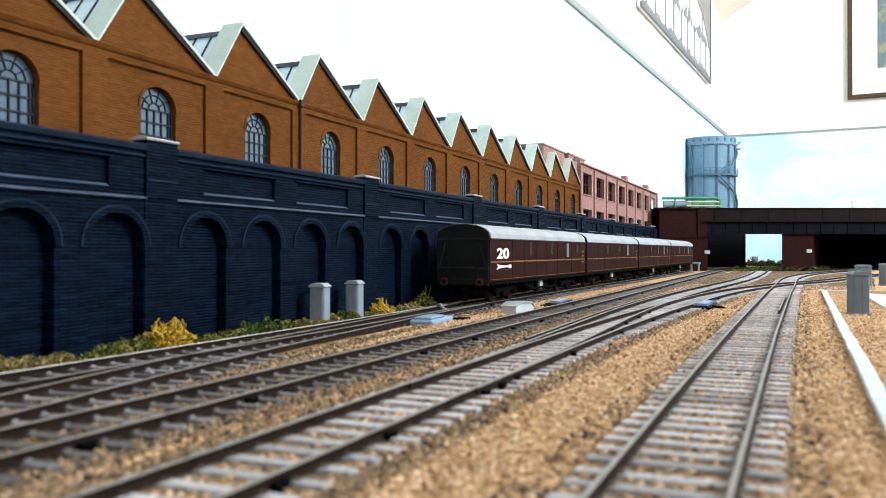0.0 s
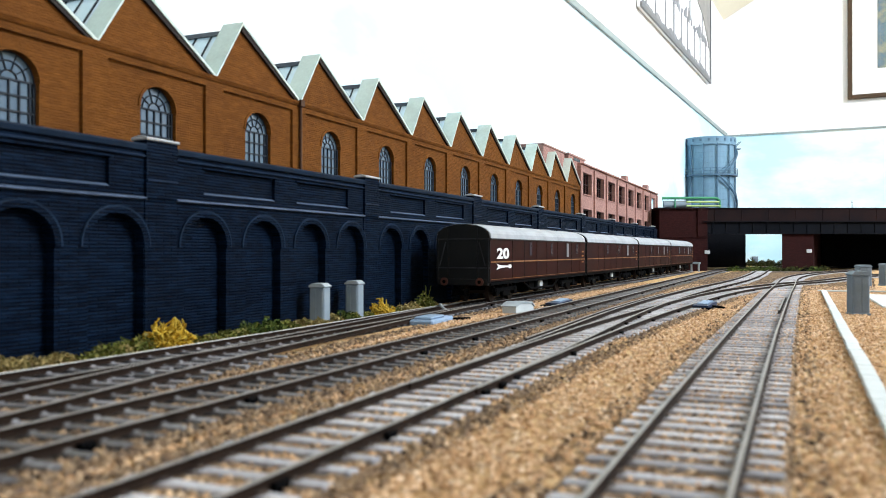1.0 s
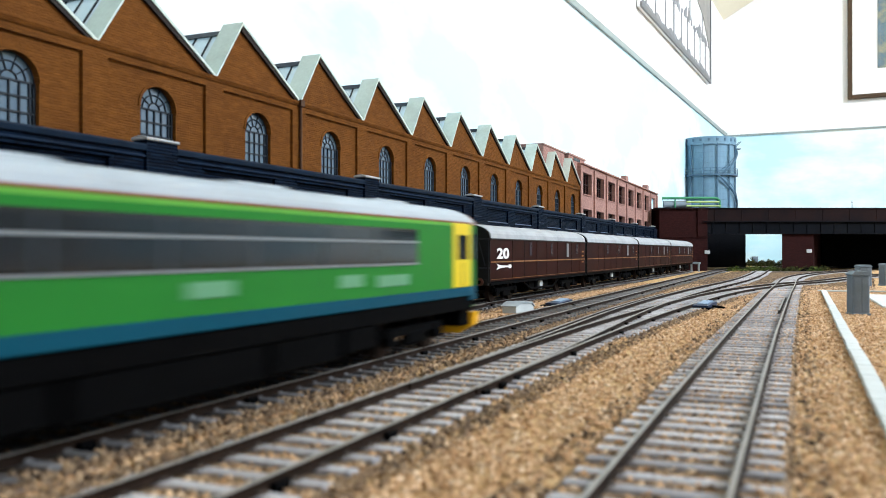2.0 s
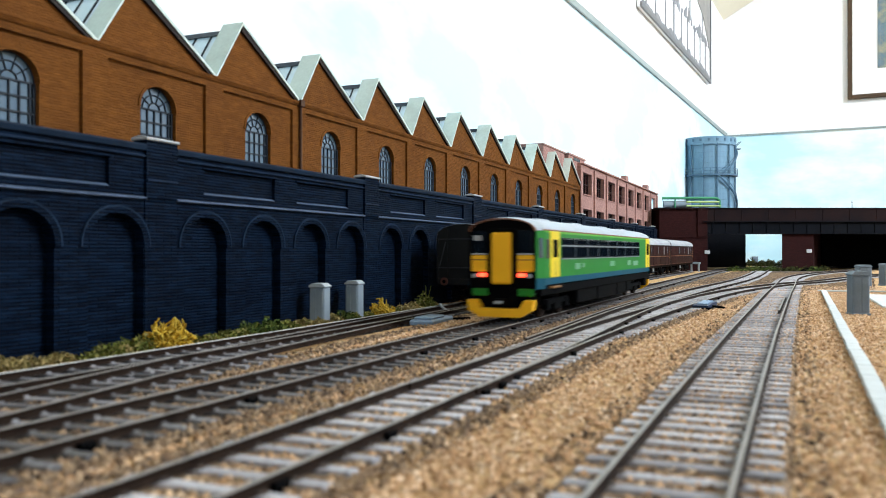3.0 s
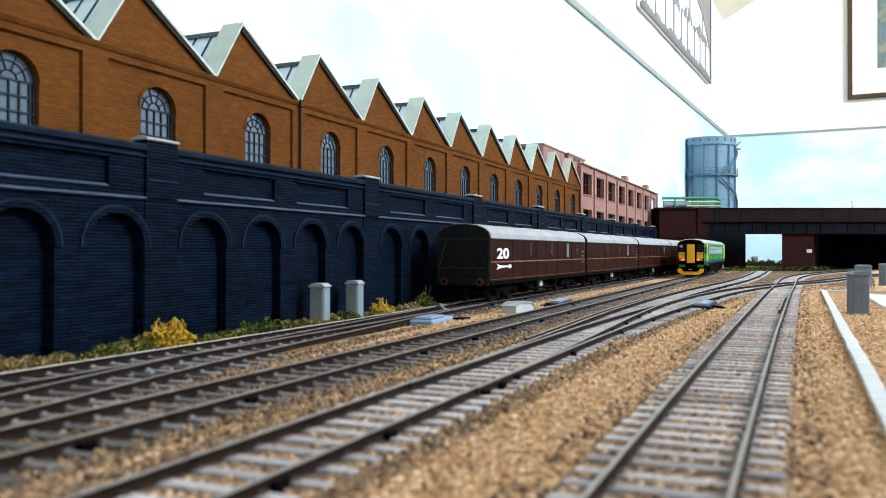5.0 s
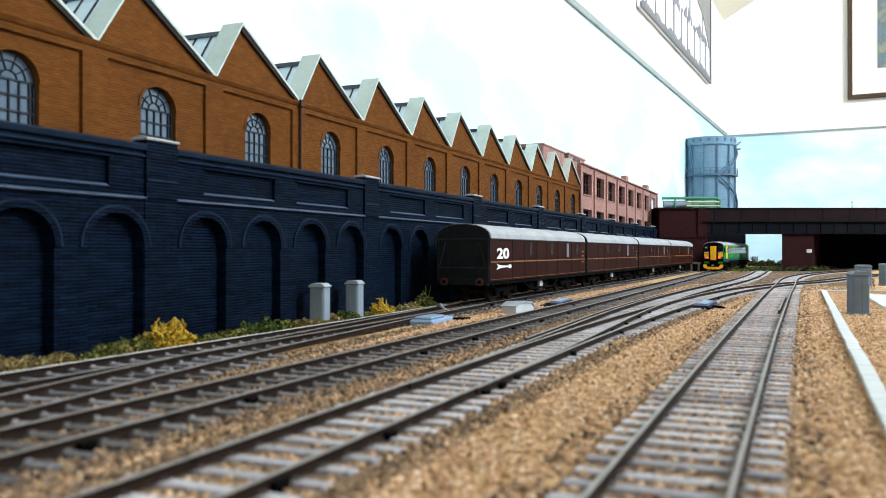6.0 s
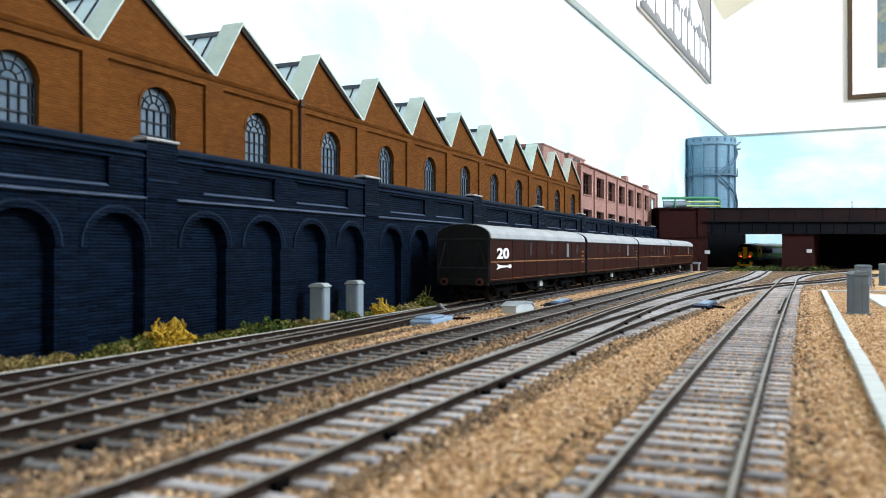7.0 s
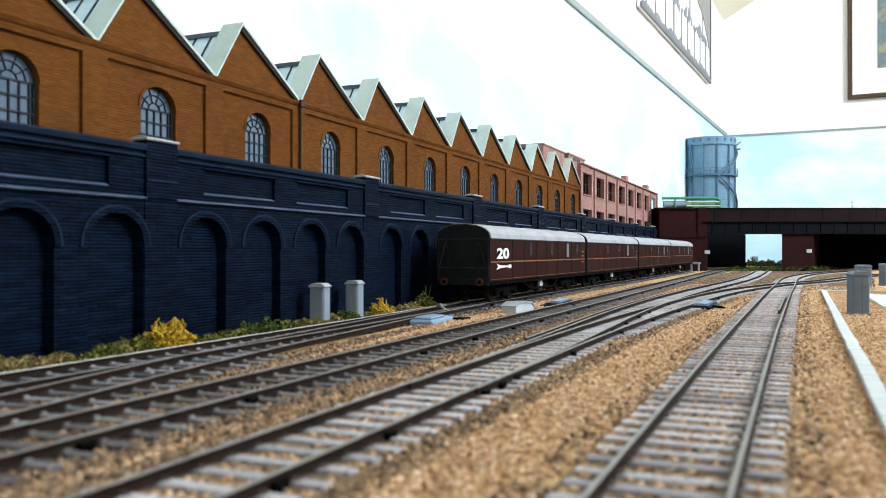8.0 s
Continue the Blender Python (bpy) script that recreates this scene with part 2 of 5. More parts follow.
M_CABTOP = painted("weathered grey cabinet top", (0.36, 0.41, 0.44), 0.55, 0.25, 90.0, 0.15)
M_CAB2 = painted("slate grey cabinet", (0.16, 0.2, 0.245), 0.55, 0.2, 90.0, 0.15)
M_CONCRETE = painted("pale concrete", (0.57, 0.61, 0.61), 0.75, 0.15, 70.0, 0.25)
M_BLUEBOX = painted("pale blue-grey casing", (0.24, 0.34, 0.48), 0.4, 0.25, 120.0, 0.1)
M_UNITCASE = painted("dark blue unit casing", (0.02, 0.035, 0.075), 0.35, 0.4, 120.0, 0.1)
M_GAS = painted("blue-grey steel", (0.17, 0.29, 0.39), 0.45, 0.2, 30.0, 0.05)
M_GASDARK = painted("dark blue-grey steel", (0.09, 0.16, 0.23), 0.5, 0.2, 30.0, 0.05)
M_PIPE = painted("green pipe paint", (0.07, 0.25, 0.13), 0.4, 0.2, 40.0, 0.05)
M_LIMEP = painted("yellow-green pipe paint", (0.42, 0.55, 0.2), 0.4, 0.2, 40.0, 0.05)
M_YBUSH = random_tint("yellow foliage", [(0.36, 0.2, 0.01), (0.7, 0.43, 0.02), (0.88, 0.66, 0.1), (0.5, 0.33, 0.03)], 0.85, True, 0.0)
M_GBUSH = random_tint("olive foliage", [(0.05, 0.065, 0.012), (0.13, 0.15, 0.025), (0.22, 0.22, 0.04), (0.4, 0.34, 0.12)], 0.85, True, 0.0)
M_WEED = random_tint("dark green foliage", [(0.02, 0.035, 0.008), (0.05, 0.085, 0.014), (0.1, 0.14, 0.025), (0.16, 0.18, 0.04)], 0.85, True, 0.0)
M_STRAW = random_tint("straw and olive moss", [(0.1, 0.085, 0.025), (0.24, 0.19, 0.06), (0.4, 0.3, 0.11), (0.6, 0.48, 0.22)], 0.85, True, 0.0)
M_FRAME = painted("brown picture frame", (0.075, 0.048, 0.028), 0.4, 0.3, 40.0, 0.1)
M_MAT = painted("white mount", (0.86, 0.86, 0.84), 0.8, 0.03, 10.0, 0.0)


# ---- mesh helpers, all in millimetres ----
def fresh():
    return bmesh.new()


def box(bm, x0, x1, y0, y1, z0, z1, bevel=0.0):
    r = bmesh.ops.create_cube(bm, size=1.0)
    vs = r["verts"]
    for v in vs:
        v.co = Vector(((x0 + x1) / 2 + v.co.x * (x1 - x0), (y0 + y1) / 2 + v.co.y * (y1 - y0), (z0 + z1) / 2 + v.co.z * (z1 - z0)))
    if bevel:
        es = list({e for v in vs for e in v.link_edges})
        bmesh.ops.bevel(bm, geom=es, offset=bevel, segments=1, affect="EDGES")
    return bm


def rod(bm, a, b, r, seg=8, r2=None):
    a, b = Vector(a), Vector(b)
    d = b - a
    m = Matrix.Translation((a + b) / 2) @ d.to_track_quat("Z", "Y").to_matrix().to_4x4()
    bmesh.ops.create_cone(bm, cap_ends=True, segments=seg, radius1=r, radius2=r if r2 is None else r2, depth=d.length, matrix=m)
    return bm


def prism(bm, outline, axis, a, b):
    """Extrudes a closed outline: axis X (points y, z), Y (points x, z) or Z (points x, y), from a to b."""
    def at(p, k):
        return {"X": (k, p[0], p[1]), "Y": (p[0], k, p[1]), "Z": (p[0], p[1], k)}[axis]
    v0 = [bm.verts.new(at(p, a)) for p in outline]
    v1 = [bm.verts.new(at(p, b)) for p in outline]
    n = len(outline)
    fs = [bm.faces.new(v0), bm.faces.new(v1[::-1])]
    for i in range(n):
        fs.append(bm.faces.new((v0[i], v1[i], v1[(i + 1) % n], v0[(i + 1) % n])))
    bmesh.ops.recalc_face_normals(bm, faces=fs)
    return bm


def tube(bm, pts, r, seg=6):
    for a, b in zip(pts, pts[1:]):
        rod(bm, a, b, r, seg)
    return bm


def mesh_of(name, bm, mat):
    bmesh.ops.scale(bm, vec=(S, S, S), verts=bm.verts)
    me = bpy.data.meshes.new(name)
    bm.to_mesh(me)
    bm.free()
    me.materials.append(mat)
    return me


def part(name, bm, mat, parent=None, label="", smooth=False):
    me = mesh_of(name, bm, mat)
    if smooth:
        me.shade_smooth()
    ob = new(name, me)
    ob.parent = parent
    if label:
        tagged(ob, label)
    return ob


def piece(name, me, parent, x=0, y=0, z=0, rz=0):
    ob = new(name, me)
    ob.parent = parent
    ob.matrix_basis = pose(x * S, y * S, z * S, 0, 0, rz)
    return ob


def thing(name, label, category, m=None, group="", kind=""):
    ob = new(name)
    ob.empty_display_size = 0.01
    if m is not None:
        ob.matrix_basis = m
    return tagged(ob, label, category, group, kind)


def at(x, y, z=0, rz=0):
    return pose(x * S, y * S, z * S, 0, 0, rz)


CAMF = pose(0, 0, 0, 0, 0, TURN)

# ---- the room ----
def room():
    def slab(name, x0, x1, y0, y1, z0, z1, mat, label, category):
        ob = part(name, box(fresh(), x0, x1, y0, y1, z0, z1), mat)
        ob.matrix_basis = ROOM
        return tagged(ob, label, category, kind="structure")
    left, right, back, far = -357, 2450, -2450, 2510
    low, eave, ridge, mid = -1350, 712, 1500, 1046
    slab("wall_west", left - 120, left, back - 120, far + 120, low, eave, M_WALL, "white painted plaster wall of the room", "wall")
    slab("wall_east", right, right + 120, back - 120, far + 120, low, eave, M_WALL, "white painted low wall of the room", "wall")
    for name, a, b in (("wall_north", far, far + 120),):
        ob = part(name, prism(fresh(), [(left, low), (right, low), (right, eave), (mid, ridge), (left, eave)], "Y", a, b), M_WALL)
        ob.matrix_basis = ROOM
        tagged(ob, "white painted gable end wall of the room", "wall", kind="structure")
    # the south gable has an added, unseen opening for the back lamp
    for pts in ([(left, low), (100, low), (100, eave + 256), (left, eave)], [(1700, low), (right, low), (right, eave), (1700, eave + 420)], [(100, low), (1700, low), (1700, 250), (100, 250)], [(100, 830), (1700, 830), (1700, eave + 420), (mid, ridge), (100, eave + 256)]):
        ob = part("wall_south", prism(fresh(), pts, "Y", back - 120, back), M_WALL)
        ob.matrix_basis = ROOM
        tagged(ob, "white painted gable wall round the added lamp opening", "wall", kind="structure")
    slab("floor", left - 120, right + 120, back - 120, far + 120, low - 100, low, M_FLOOR, "grey carpeted floor of the room", "floor")
    # sloping ceilings; the east one has an added, unseen opening for the roof lamp
    def slope(x0, x1, y0, y1):
        def zz(x):
            return ridge - (ridge - eave) * abs(x - mid) / (right - mid)
        ob = part("ceiling", prism(fresh(), [(x0, zz(x0)), (x1, zz(x1)), (x1, zz(x1) + 90), (x0, zz(x0) + 90)], "Y", y0, y1), M_CEIL)
        ob.matrix_basis = ROOM
        tagged(ob, "cream painted sloping ceiling of the attic room", "ceiling", kind="structure")
    slope(left - 30, mid, back - 100, far + 100)
    for x0, x1, y0, y1 in ((mid, 1080, back - 100, far + 100), (1560, right + 30, back - 100, far + 100), (1080, 1560, back - 100, 480), (1080, 1560, 1920, far + 100)):
        slope(x0, x1, y0, y1)
    # painted boards behind the layout, with a capping strip
    top = 368
    slab("backdrop_west", left, left + 8, -2000, far - 8, 0, top, M_SKYBOARD, "pale blue painted sky backscene board", "backdrop")
    slab("backdrop_north", left, right - 300, far - 8, far, 0, top, M_SKYBOARD, "pale blue painted sky board with white clouds", "backdrop")
    slab("trim_west", left, left + 12, -2000, far - 12, top, top + 9, M_TRIM, "grey-green capping strip on the backscene", "trim")
    slab("trim_north", left, right - 300, far - 12, far, top, top + 4, M_TRIM, "thin grey capping strip on the backscene", "trim")
    # the two framed pictures
    p = thing("framed_picture", "large framed picture with white mount, brown frame", "picture", ROOM)
    x0, x1, z0, z1 = -31, 469, 450, 800
    yf = far - 2
    w = 12
    part("frame", box(box(box(box(fresh(), x0, x0 + w, yf - 11, yf, z0, z1, 2), x1 - w, x1, yf - 11, yf, z0, z1, 2), x0 + w, x1 - w, yf - 11, yf, z0, z0 + w, 2), x0 + w, x1 - w, yf - 11, yf, z1 - w, z1, 2), M_FRAME, p)
    part("mount", box(fresh(), x0 + w, x1 - w, yf - 10, yf - 4, z0 + w, z1 - w), M_MAT, p)
    art = painted("blue-grey picture print", (0.1, 0.16, 0.21), 0.7, 0.8, 26.0, 0.0, 0.0, (0.4, 0.36, 0.2))
    part("print", box(fresh(), x0 + 73, x1 - 73, yf - 12, yf - 9.5, z0 + 79, z1 - 79), art, p, "blue-grey printed scene")
    q = thing("line_drawing", "grey line drawing sheet on the white wall", "picture", ROOM)
    sheet = painted("white drawing paper with faint grey", (0.84, 0.84, 0.83), 0.6, 0.05, 5.0, 0.0)
    y0, y1, z0, z1 = 1460, 2222, 472, 705
    xw = left + 2
    part("sheet", box(fresh(), xw, xw + 5, y0, y1, z0, z1), sheet, q)
    rail = fresh()
    box(rail, xw + 5, xw + 9, y0, y1, z0, z0 + 9)
    box(rail, xw + 5, xw + 9, y1 - 5, y1, z0, z1)
    part("border", rail, painted("grey border", (0.17, 0.175, 0.18), 0.5, 0.2, 10.0, 0.0), q)
    # ragged sketched bands, posts between them and a solid grey wash in the far upper corner
    ink = fresh()
    rnd = random.Random(4)
    for base, lift in ((10, 14), (88, 22), (172, 20)):
        prev = base + lift
        for i in range(46):
            yy = y0 + 12 + i * 16
            top_z = base + lift * (0.7 + 1.1 * noise.noise((i * 0.45, base, 2))) + rnd.uniform(-4, 6)
            low_z = base + (0 if base < 20 else 9 * noise.noise((i * 0.6, base, 5)))
            if base > 20 and rnd.random() < 0.16:
                continue
            prism(ink, [(yy, z0 + low_z), (yy + 16, z0 + low_z), (yy + 16, z0 + max(top_z, low_z + 3)), (yy, z0 + max(prev, low_z + 3))], "X", xw + 5, xw + 6)
            prev = top_z
    for i in range(9):
        yy = y0 + 50 + i * 80 + rnd.uniform(-14, 14)
        box(ink, xw + 5, xw + 6.4, yy, yy + rnd.uniform(5, 11), z0 + 12, z0 + 96)
        if i % 2:
            box(ink, xw + 5, xw + 6.4, yy + 30, yy + 38, z0 + 96, z0 + 182)
    part("pen_drawing", ink, painted("grey ink wash", (0.19, 0.195, 0.205), 0.6, 0.4, 30.0, 0.0, 0.0, (0.34, 0.35, 0.37)), q, "ragged grey drawn bands")
    wash = prism(fresh(), [(y1 - 190, z0 + 168), (y1 - 110, z0 + 150), (y1 - 8, z0 + 84), (y1 - 8, z0 + 222), (y1 - 60, z0 + 228), (y1 - 120, z0 + 196)], "X", xw + 5, xw + 6.8)
    part("wash", wash, painted("pale brown-grey wash", (0.32, 0.31, 0.29), 0.6, 0.3, 20.0, 0.0), q, "pale brown-grey washed area")


def table():
    ob = part("baseboard", box(fresh(), -350, 1100, -1700, 2490, -60, -6), M_BOARD)
    ob.matrix_basis = ROOM
    tagged(ob, "plywood layout baseboard under the tracks", "baseboard", kind="structure")
    legs = thing("trestle", "timber trestle legs carrying the baseboard", "trestle", ROOM)
    for x in (-330, 1000):
        for y in (-1600, 400, 2400):
            part("leg", box(fresh(), x, x + 45, y, y + 45, -1350, -60), M_BOARD, legs)


def ground():
    """One uneven sheet of ballast, finer near the tracks' near end."""
    xs = np.concatenate([np.linspace(-345, -230, 6), np.linspace(-222, 60, 190), np.linspace(75, 1090, 30)])
    ys = np.concatenate([np.linspace(-1690, 20, 60), np.linspace(26, 700, 300), np.linspace(708, 2440, 160)])
    verts, faces = [], []
    for y in ys:
        for x in xs:
            z = 0.3 * noise.noise((x * 0.3, y * 0.3, 0)) + 0.35 * noise.noise((x * 0.05, y * 0.05, 3)) - 0.25
            verts.append((x * S, y * S, (z + 0.2) * S))
    nx = len(xs)
    for j in range(len(ys) - 1):
        for i in range(nx - 1):
            a = j * nx + i
            faces.append((a, a + 1, a + nx + 1, a + nx))
    me = bpy.data.meshes.new("ground")
    me.from_pydata(verts, [], faces)
    me.materials.append(M_GROUND)
    me.shade_smooth()
    tagged(new("ground", me), "sandy tan ballast and cinder ground of the yard", "ground", kind="structure")


def cinder_patch():
    """Trodden grey cinders round the junction, with a ragged edge."""
    bm = fresh()
    rim = []
    for k in range(90):
        a = k * math.tau / 90
        w = 1 + 0.16 * noise.noise((math.cos(a) * 3, math.sin(a) * 3, 7)) + 0.07 * noise.noise((math.cos(a) * 14, math.sin(a) * 14, 2))
        x = 78 * w * math.copysign(abs(math.cos(a)) ** 0.7, math.cos(a))
        y = 410 * w * math.copysign(abs(math.sin(a)) ** 0.7, math.sin(a))
        rim.append((x - 72 + (y + 410) * 0.075, y + 1180))
    prism(bm, rim, "Z", -2.0, 0.38)
    tagged(part("cinder_patch", bm, M_BED), "grey-brown trodden cinder ground round the junction", "ground", kind="structure")


# ---- tracks ----
def smooth_path(ctrl, step=3.9):
    """Points at even steps along a smooth line through the control points, with headings."""
    p = [Vector(c) for c in ctrl]
    p = [p[0] * 2 - p[1]] + p + [p[-1] * 2 - p[-2]]
    pts = []
    for i in range(1, len(p) - 2):
        for k in range(60):
            t = k / 60
            a, b, c, d = p[i - 1:i + 3]
            # Catmull-Rom with even spread by chord
            pts.append(0.5 * ((2 * b) + (c - a) * t + (2 * a - 5 * b + 4 * c - d) * t * t + (3 * b - a - 3 * c + d) * t ** 3))
    pts.append(p[-2])
    out, acc, last = [pts[0]], 0.0, pts[0]
    for q in pts[1:]:
        seg = (q - last).length
        while acc + seg >= step:
            k = (step - acc) / seg
            last = last + (q - last) * k
            out.append(last.copy())
            seg = (q - last).length
            acc = 0.0
        acc += seg
        last = q
    return out


def arc_line(x0, y0, bend, radius, degrees):
    """A straight from y0 to bend, then a curve to the right."""
    pts = [(x0, y0 + (bend - y0) * k / 12) for k in range(13)]
    for k in range(1, 19):
        a = radians(degrees * k / 18)
        pts.append((x0 + radius * (1 - math.cos(a)), bend + radius * math.sin(a)))
    return pts


def sweep_rail(pts, offset, section, z=0.0):
    """Sweeps a rail section (x, z) along a line, offset to its right."""
    verts, faces = [], []
    n, k = len(pts), len(section)
    for i, p in enumerate(pts):
        d = (pts[min(i + 1, n - 1)] - pts[max(i - 1, 0)]).normalized()
        side = Vector((d.y, -d.x))
        for sx, sz in section:
            q = p + side * (offset + sx)
            verts.append((q.x * S, q.y * S, (sz + z) * S))
    for i in range(n - 1):
        for j in range(k):
            a, b = i * k + j, i * k + (j + 1) % k
            faces.append((a, b, b + k, a + k))
    faces.append(tuple(range(k)))
    faces.append(tuple(range((n - 1) * k, n * k))[::-1])
    me = bpy.data.meshes.new("rail")
    me.from_pydata(verts, [], faces)
    return me


WEB = [(-0.8, 1.05), (0.8, 1.05), (0.7, 1.35), (0.28, 1.5), (0.28, 2.2), (0.47, 2.42), (0.47, 2.86), (-0.47, 2.86), (-0.47, 2.42), (-0.28, 2.2), (-0.28, 1.5), (-0.7, 1.35)]
HEAD = [(-0.47, 2.86), (0.47, 2.86), (0.47, 2.96), (0.34, 3.05), (-0.34, 3.05), (-0.47, 2.96)]
GAUGE = 8.75


def sleeper_mesh(mat):
    """A timber with a moulded chair each side of both rails, as one casting."""
    bm = box(fresh(), -15.2, 15.2, -1.45, 1.45, -1.2, 1.1, 0.22)
    for s in (-GAUGE, GAUGE):
        for o in (-1, 1):
            a, b = sorted((s + o * 0.45, s + o * 1.5))
            prism(bm, [(a, 1.0), (b, 1.0), (s + o * 1.0, 1.3), (s + o * 0.5, 1.6)], "Y", -0.75, 0.75)
    for f in bm.faces:
        f.material_index = 1 if f.calc_center_median().z > 1.12 else 0
    me = mesh_of("sleeper", bm, mat)
    me.materials.append(M_CHAIR if mat == M_SLEEPER else mat)
    return me


SLEEPERS = {}


def track(name, label, ctrl, first=-60.0, last=1500.0, sleepers=True, joints=0, rails=(-1, 1), check=None, bed=M_BED, level=0.0, pitch=2, wood=M_SLEEPER, pale=0):
    if wood.name not in SLEEPERS:
        SLEEPERS[wood.name] = sleeper_mesh(wood)
    t = thing(name, label, "railway track", group="railway tracks of the yard")
    pts = smooth_path(ctrl)
    if bed:
        near = [p for p in pts if first < p.y < last + 900]
        me = sweep_rail(near, 0, [(-19, -1.2), (19, -1.2), (15.5, 0.25 + level), (-15.5, 0.25 + level)])
        me.materials.append(bed)
        tagged(new("ballast_bed", me), "dirty ballast bed under the track").parent = t
    for s in rails:
        me = sweep_rail(pts, s * GAUGE, WEB)
        me.materials.append(M_RAIL)
        r = new("rail", me)
        r.parent = t
        me = sweep_rail(pts, s * GAUGE, HEAD)
        me.materials.append(M_RAILPALE if s == pale else M_RAILTOP)
        h = new("rail_head", me)
        h.parent = r
        tagged(h, "worn bright running surface")
    if check:
        a, b, off = check
        me = sweep_rail([p for p in pts if a < p.y < b], off, WEB)
        me.materials.append(M_RAIL)
        ck = new("check_rail", me)
        ck.parent = t
        me = sweep_rail([p for p in pts if a < p.y < b], off, HEAD)
        me.materials.append(M_RAILTOP)
        new("check_rail_head", me).parent = ck
    rnd = random.Random(len(name) + int(ctrl[0][0]))
    if sleepers:
        for i in range(1, len(pts) - 1, pitch):
            p = pts[i]
            if not first < p.y < last:
                continue
            d = pts[i + 1] - pts[i - 1]
            piece("sleeper", SLEEPERS[wood.name], t, p.x + rnd.uniform(-0.3, 0.3), p.y, rnd.uniform(-0.12, 0.08), math.degrees(math.atan2(d.y, d.x)) - 90 + rnd.uniform(-1, 1))
    if joints:
        lump = mesh_of("rail_joint", box(box(fresh(), -0.7, 0.7, -1.9, 1.9, 0.5, 2.0, 0.3), -1.1, 1.1, -0.8, 0.8, -0.2, 1.5, 0.3), M_BLACK)
        y = 60.0
        for k, p in enumerate(pts):
            if p.y > y and p.y < 1200:
                y += joints * rnd.uniform(0.94, 1.06)
                d = pts[min(k + 1, len(pts) - 1)] - pts[k - 1]
                d.normalize()
                s = 1 if rnd.random() < 0.85 else -1
                q = p + Vector((d.y, -d.x)) * (s * GAUGE + s * 1.0)
                piece("rail_joint", lump, t, q.x, q.y, 0, math.degrees(math.atan2(d.y, d.x)) - 90)
    return pts


def main_line():
    """Straight, then a long easy curve under the bridge that tightens beyond it."""
    pts = arc_line(-123, -900, 1490, 1100, 24)
    (x, y), a0 = pts[-1], radians(24)
    for k in range(1, 17):
        a = a0 + radians(100 * k / 16)
        pts.append((x + 330 * (math.cos(a0) - math.cos(a)), y + 330 * (math.sin(a) - math.sin(a0))))
    return pts


MAIN = main_line()


def tracks():
    out = [track("siding_track", "grey-sleepered siding track beside the retaining wall", [(-183, -400), (-183, 0), (-183, 300), (-185.5, 480), (-180, 900), (-175, 1300), (-173, 1440)], joints=60, bed=M_DARKBED, wood=M_SLEEPER2, pale=-1),
           track("turnout_track", "diverging turnout rails joining the siding", [(-132, -60), (-140, 40), (-152, 115), (-165, 200), (-174, 300), (-181, 400), (-183, 470)], last=230, joints=0, bed=None, wood=M_SLEEPER2),
           track("main_track", "rusty main running track through the yard", MAIN, joints=46, level=0.03, wood=M_SLEEPER3),
           track("second_main_track", "weathered second main track beside the first", [(-78, -400), (-78, 0), (-79, 250), (-84, 450), (-82, 607), (-74, 766), (-60, 983), (-54, 1200), (-54, 1450), (-54, 1640)] + arc_line(-54, 1640, 1640, 331, 100)[13:], joints=36, level=0.1, bed=M_TANBED, check=(288, 640, -12.2)),
           track("branch_track", "curving branch track leaving the second main", [(-78, 180), (-77, 300), (-74, 400), (-67, 520), (-56, 661), (-38, 780), (-8, 900), (26, 1000), (78, 1200), (150, 1420), (240, 1650)], first=330, last=1500, joints=70, level=0.09),
           track("near_track", "light grey sleepered track on sandy ballast", [(-17, -400), (-17, 0), (-16.5, 300), (-15, 500), (-13, 700), (-10.6, 850), (-8.4, 1024), (-2, 1150), (14, 1280), (44, 1420), (110, 1650)], joints=0, level=0.16, bed=M_TANBED, check=(480, 640, 6.2))]
    return out


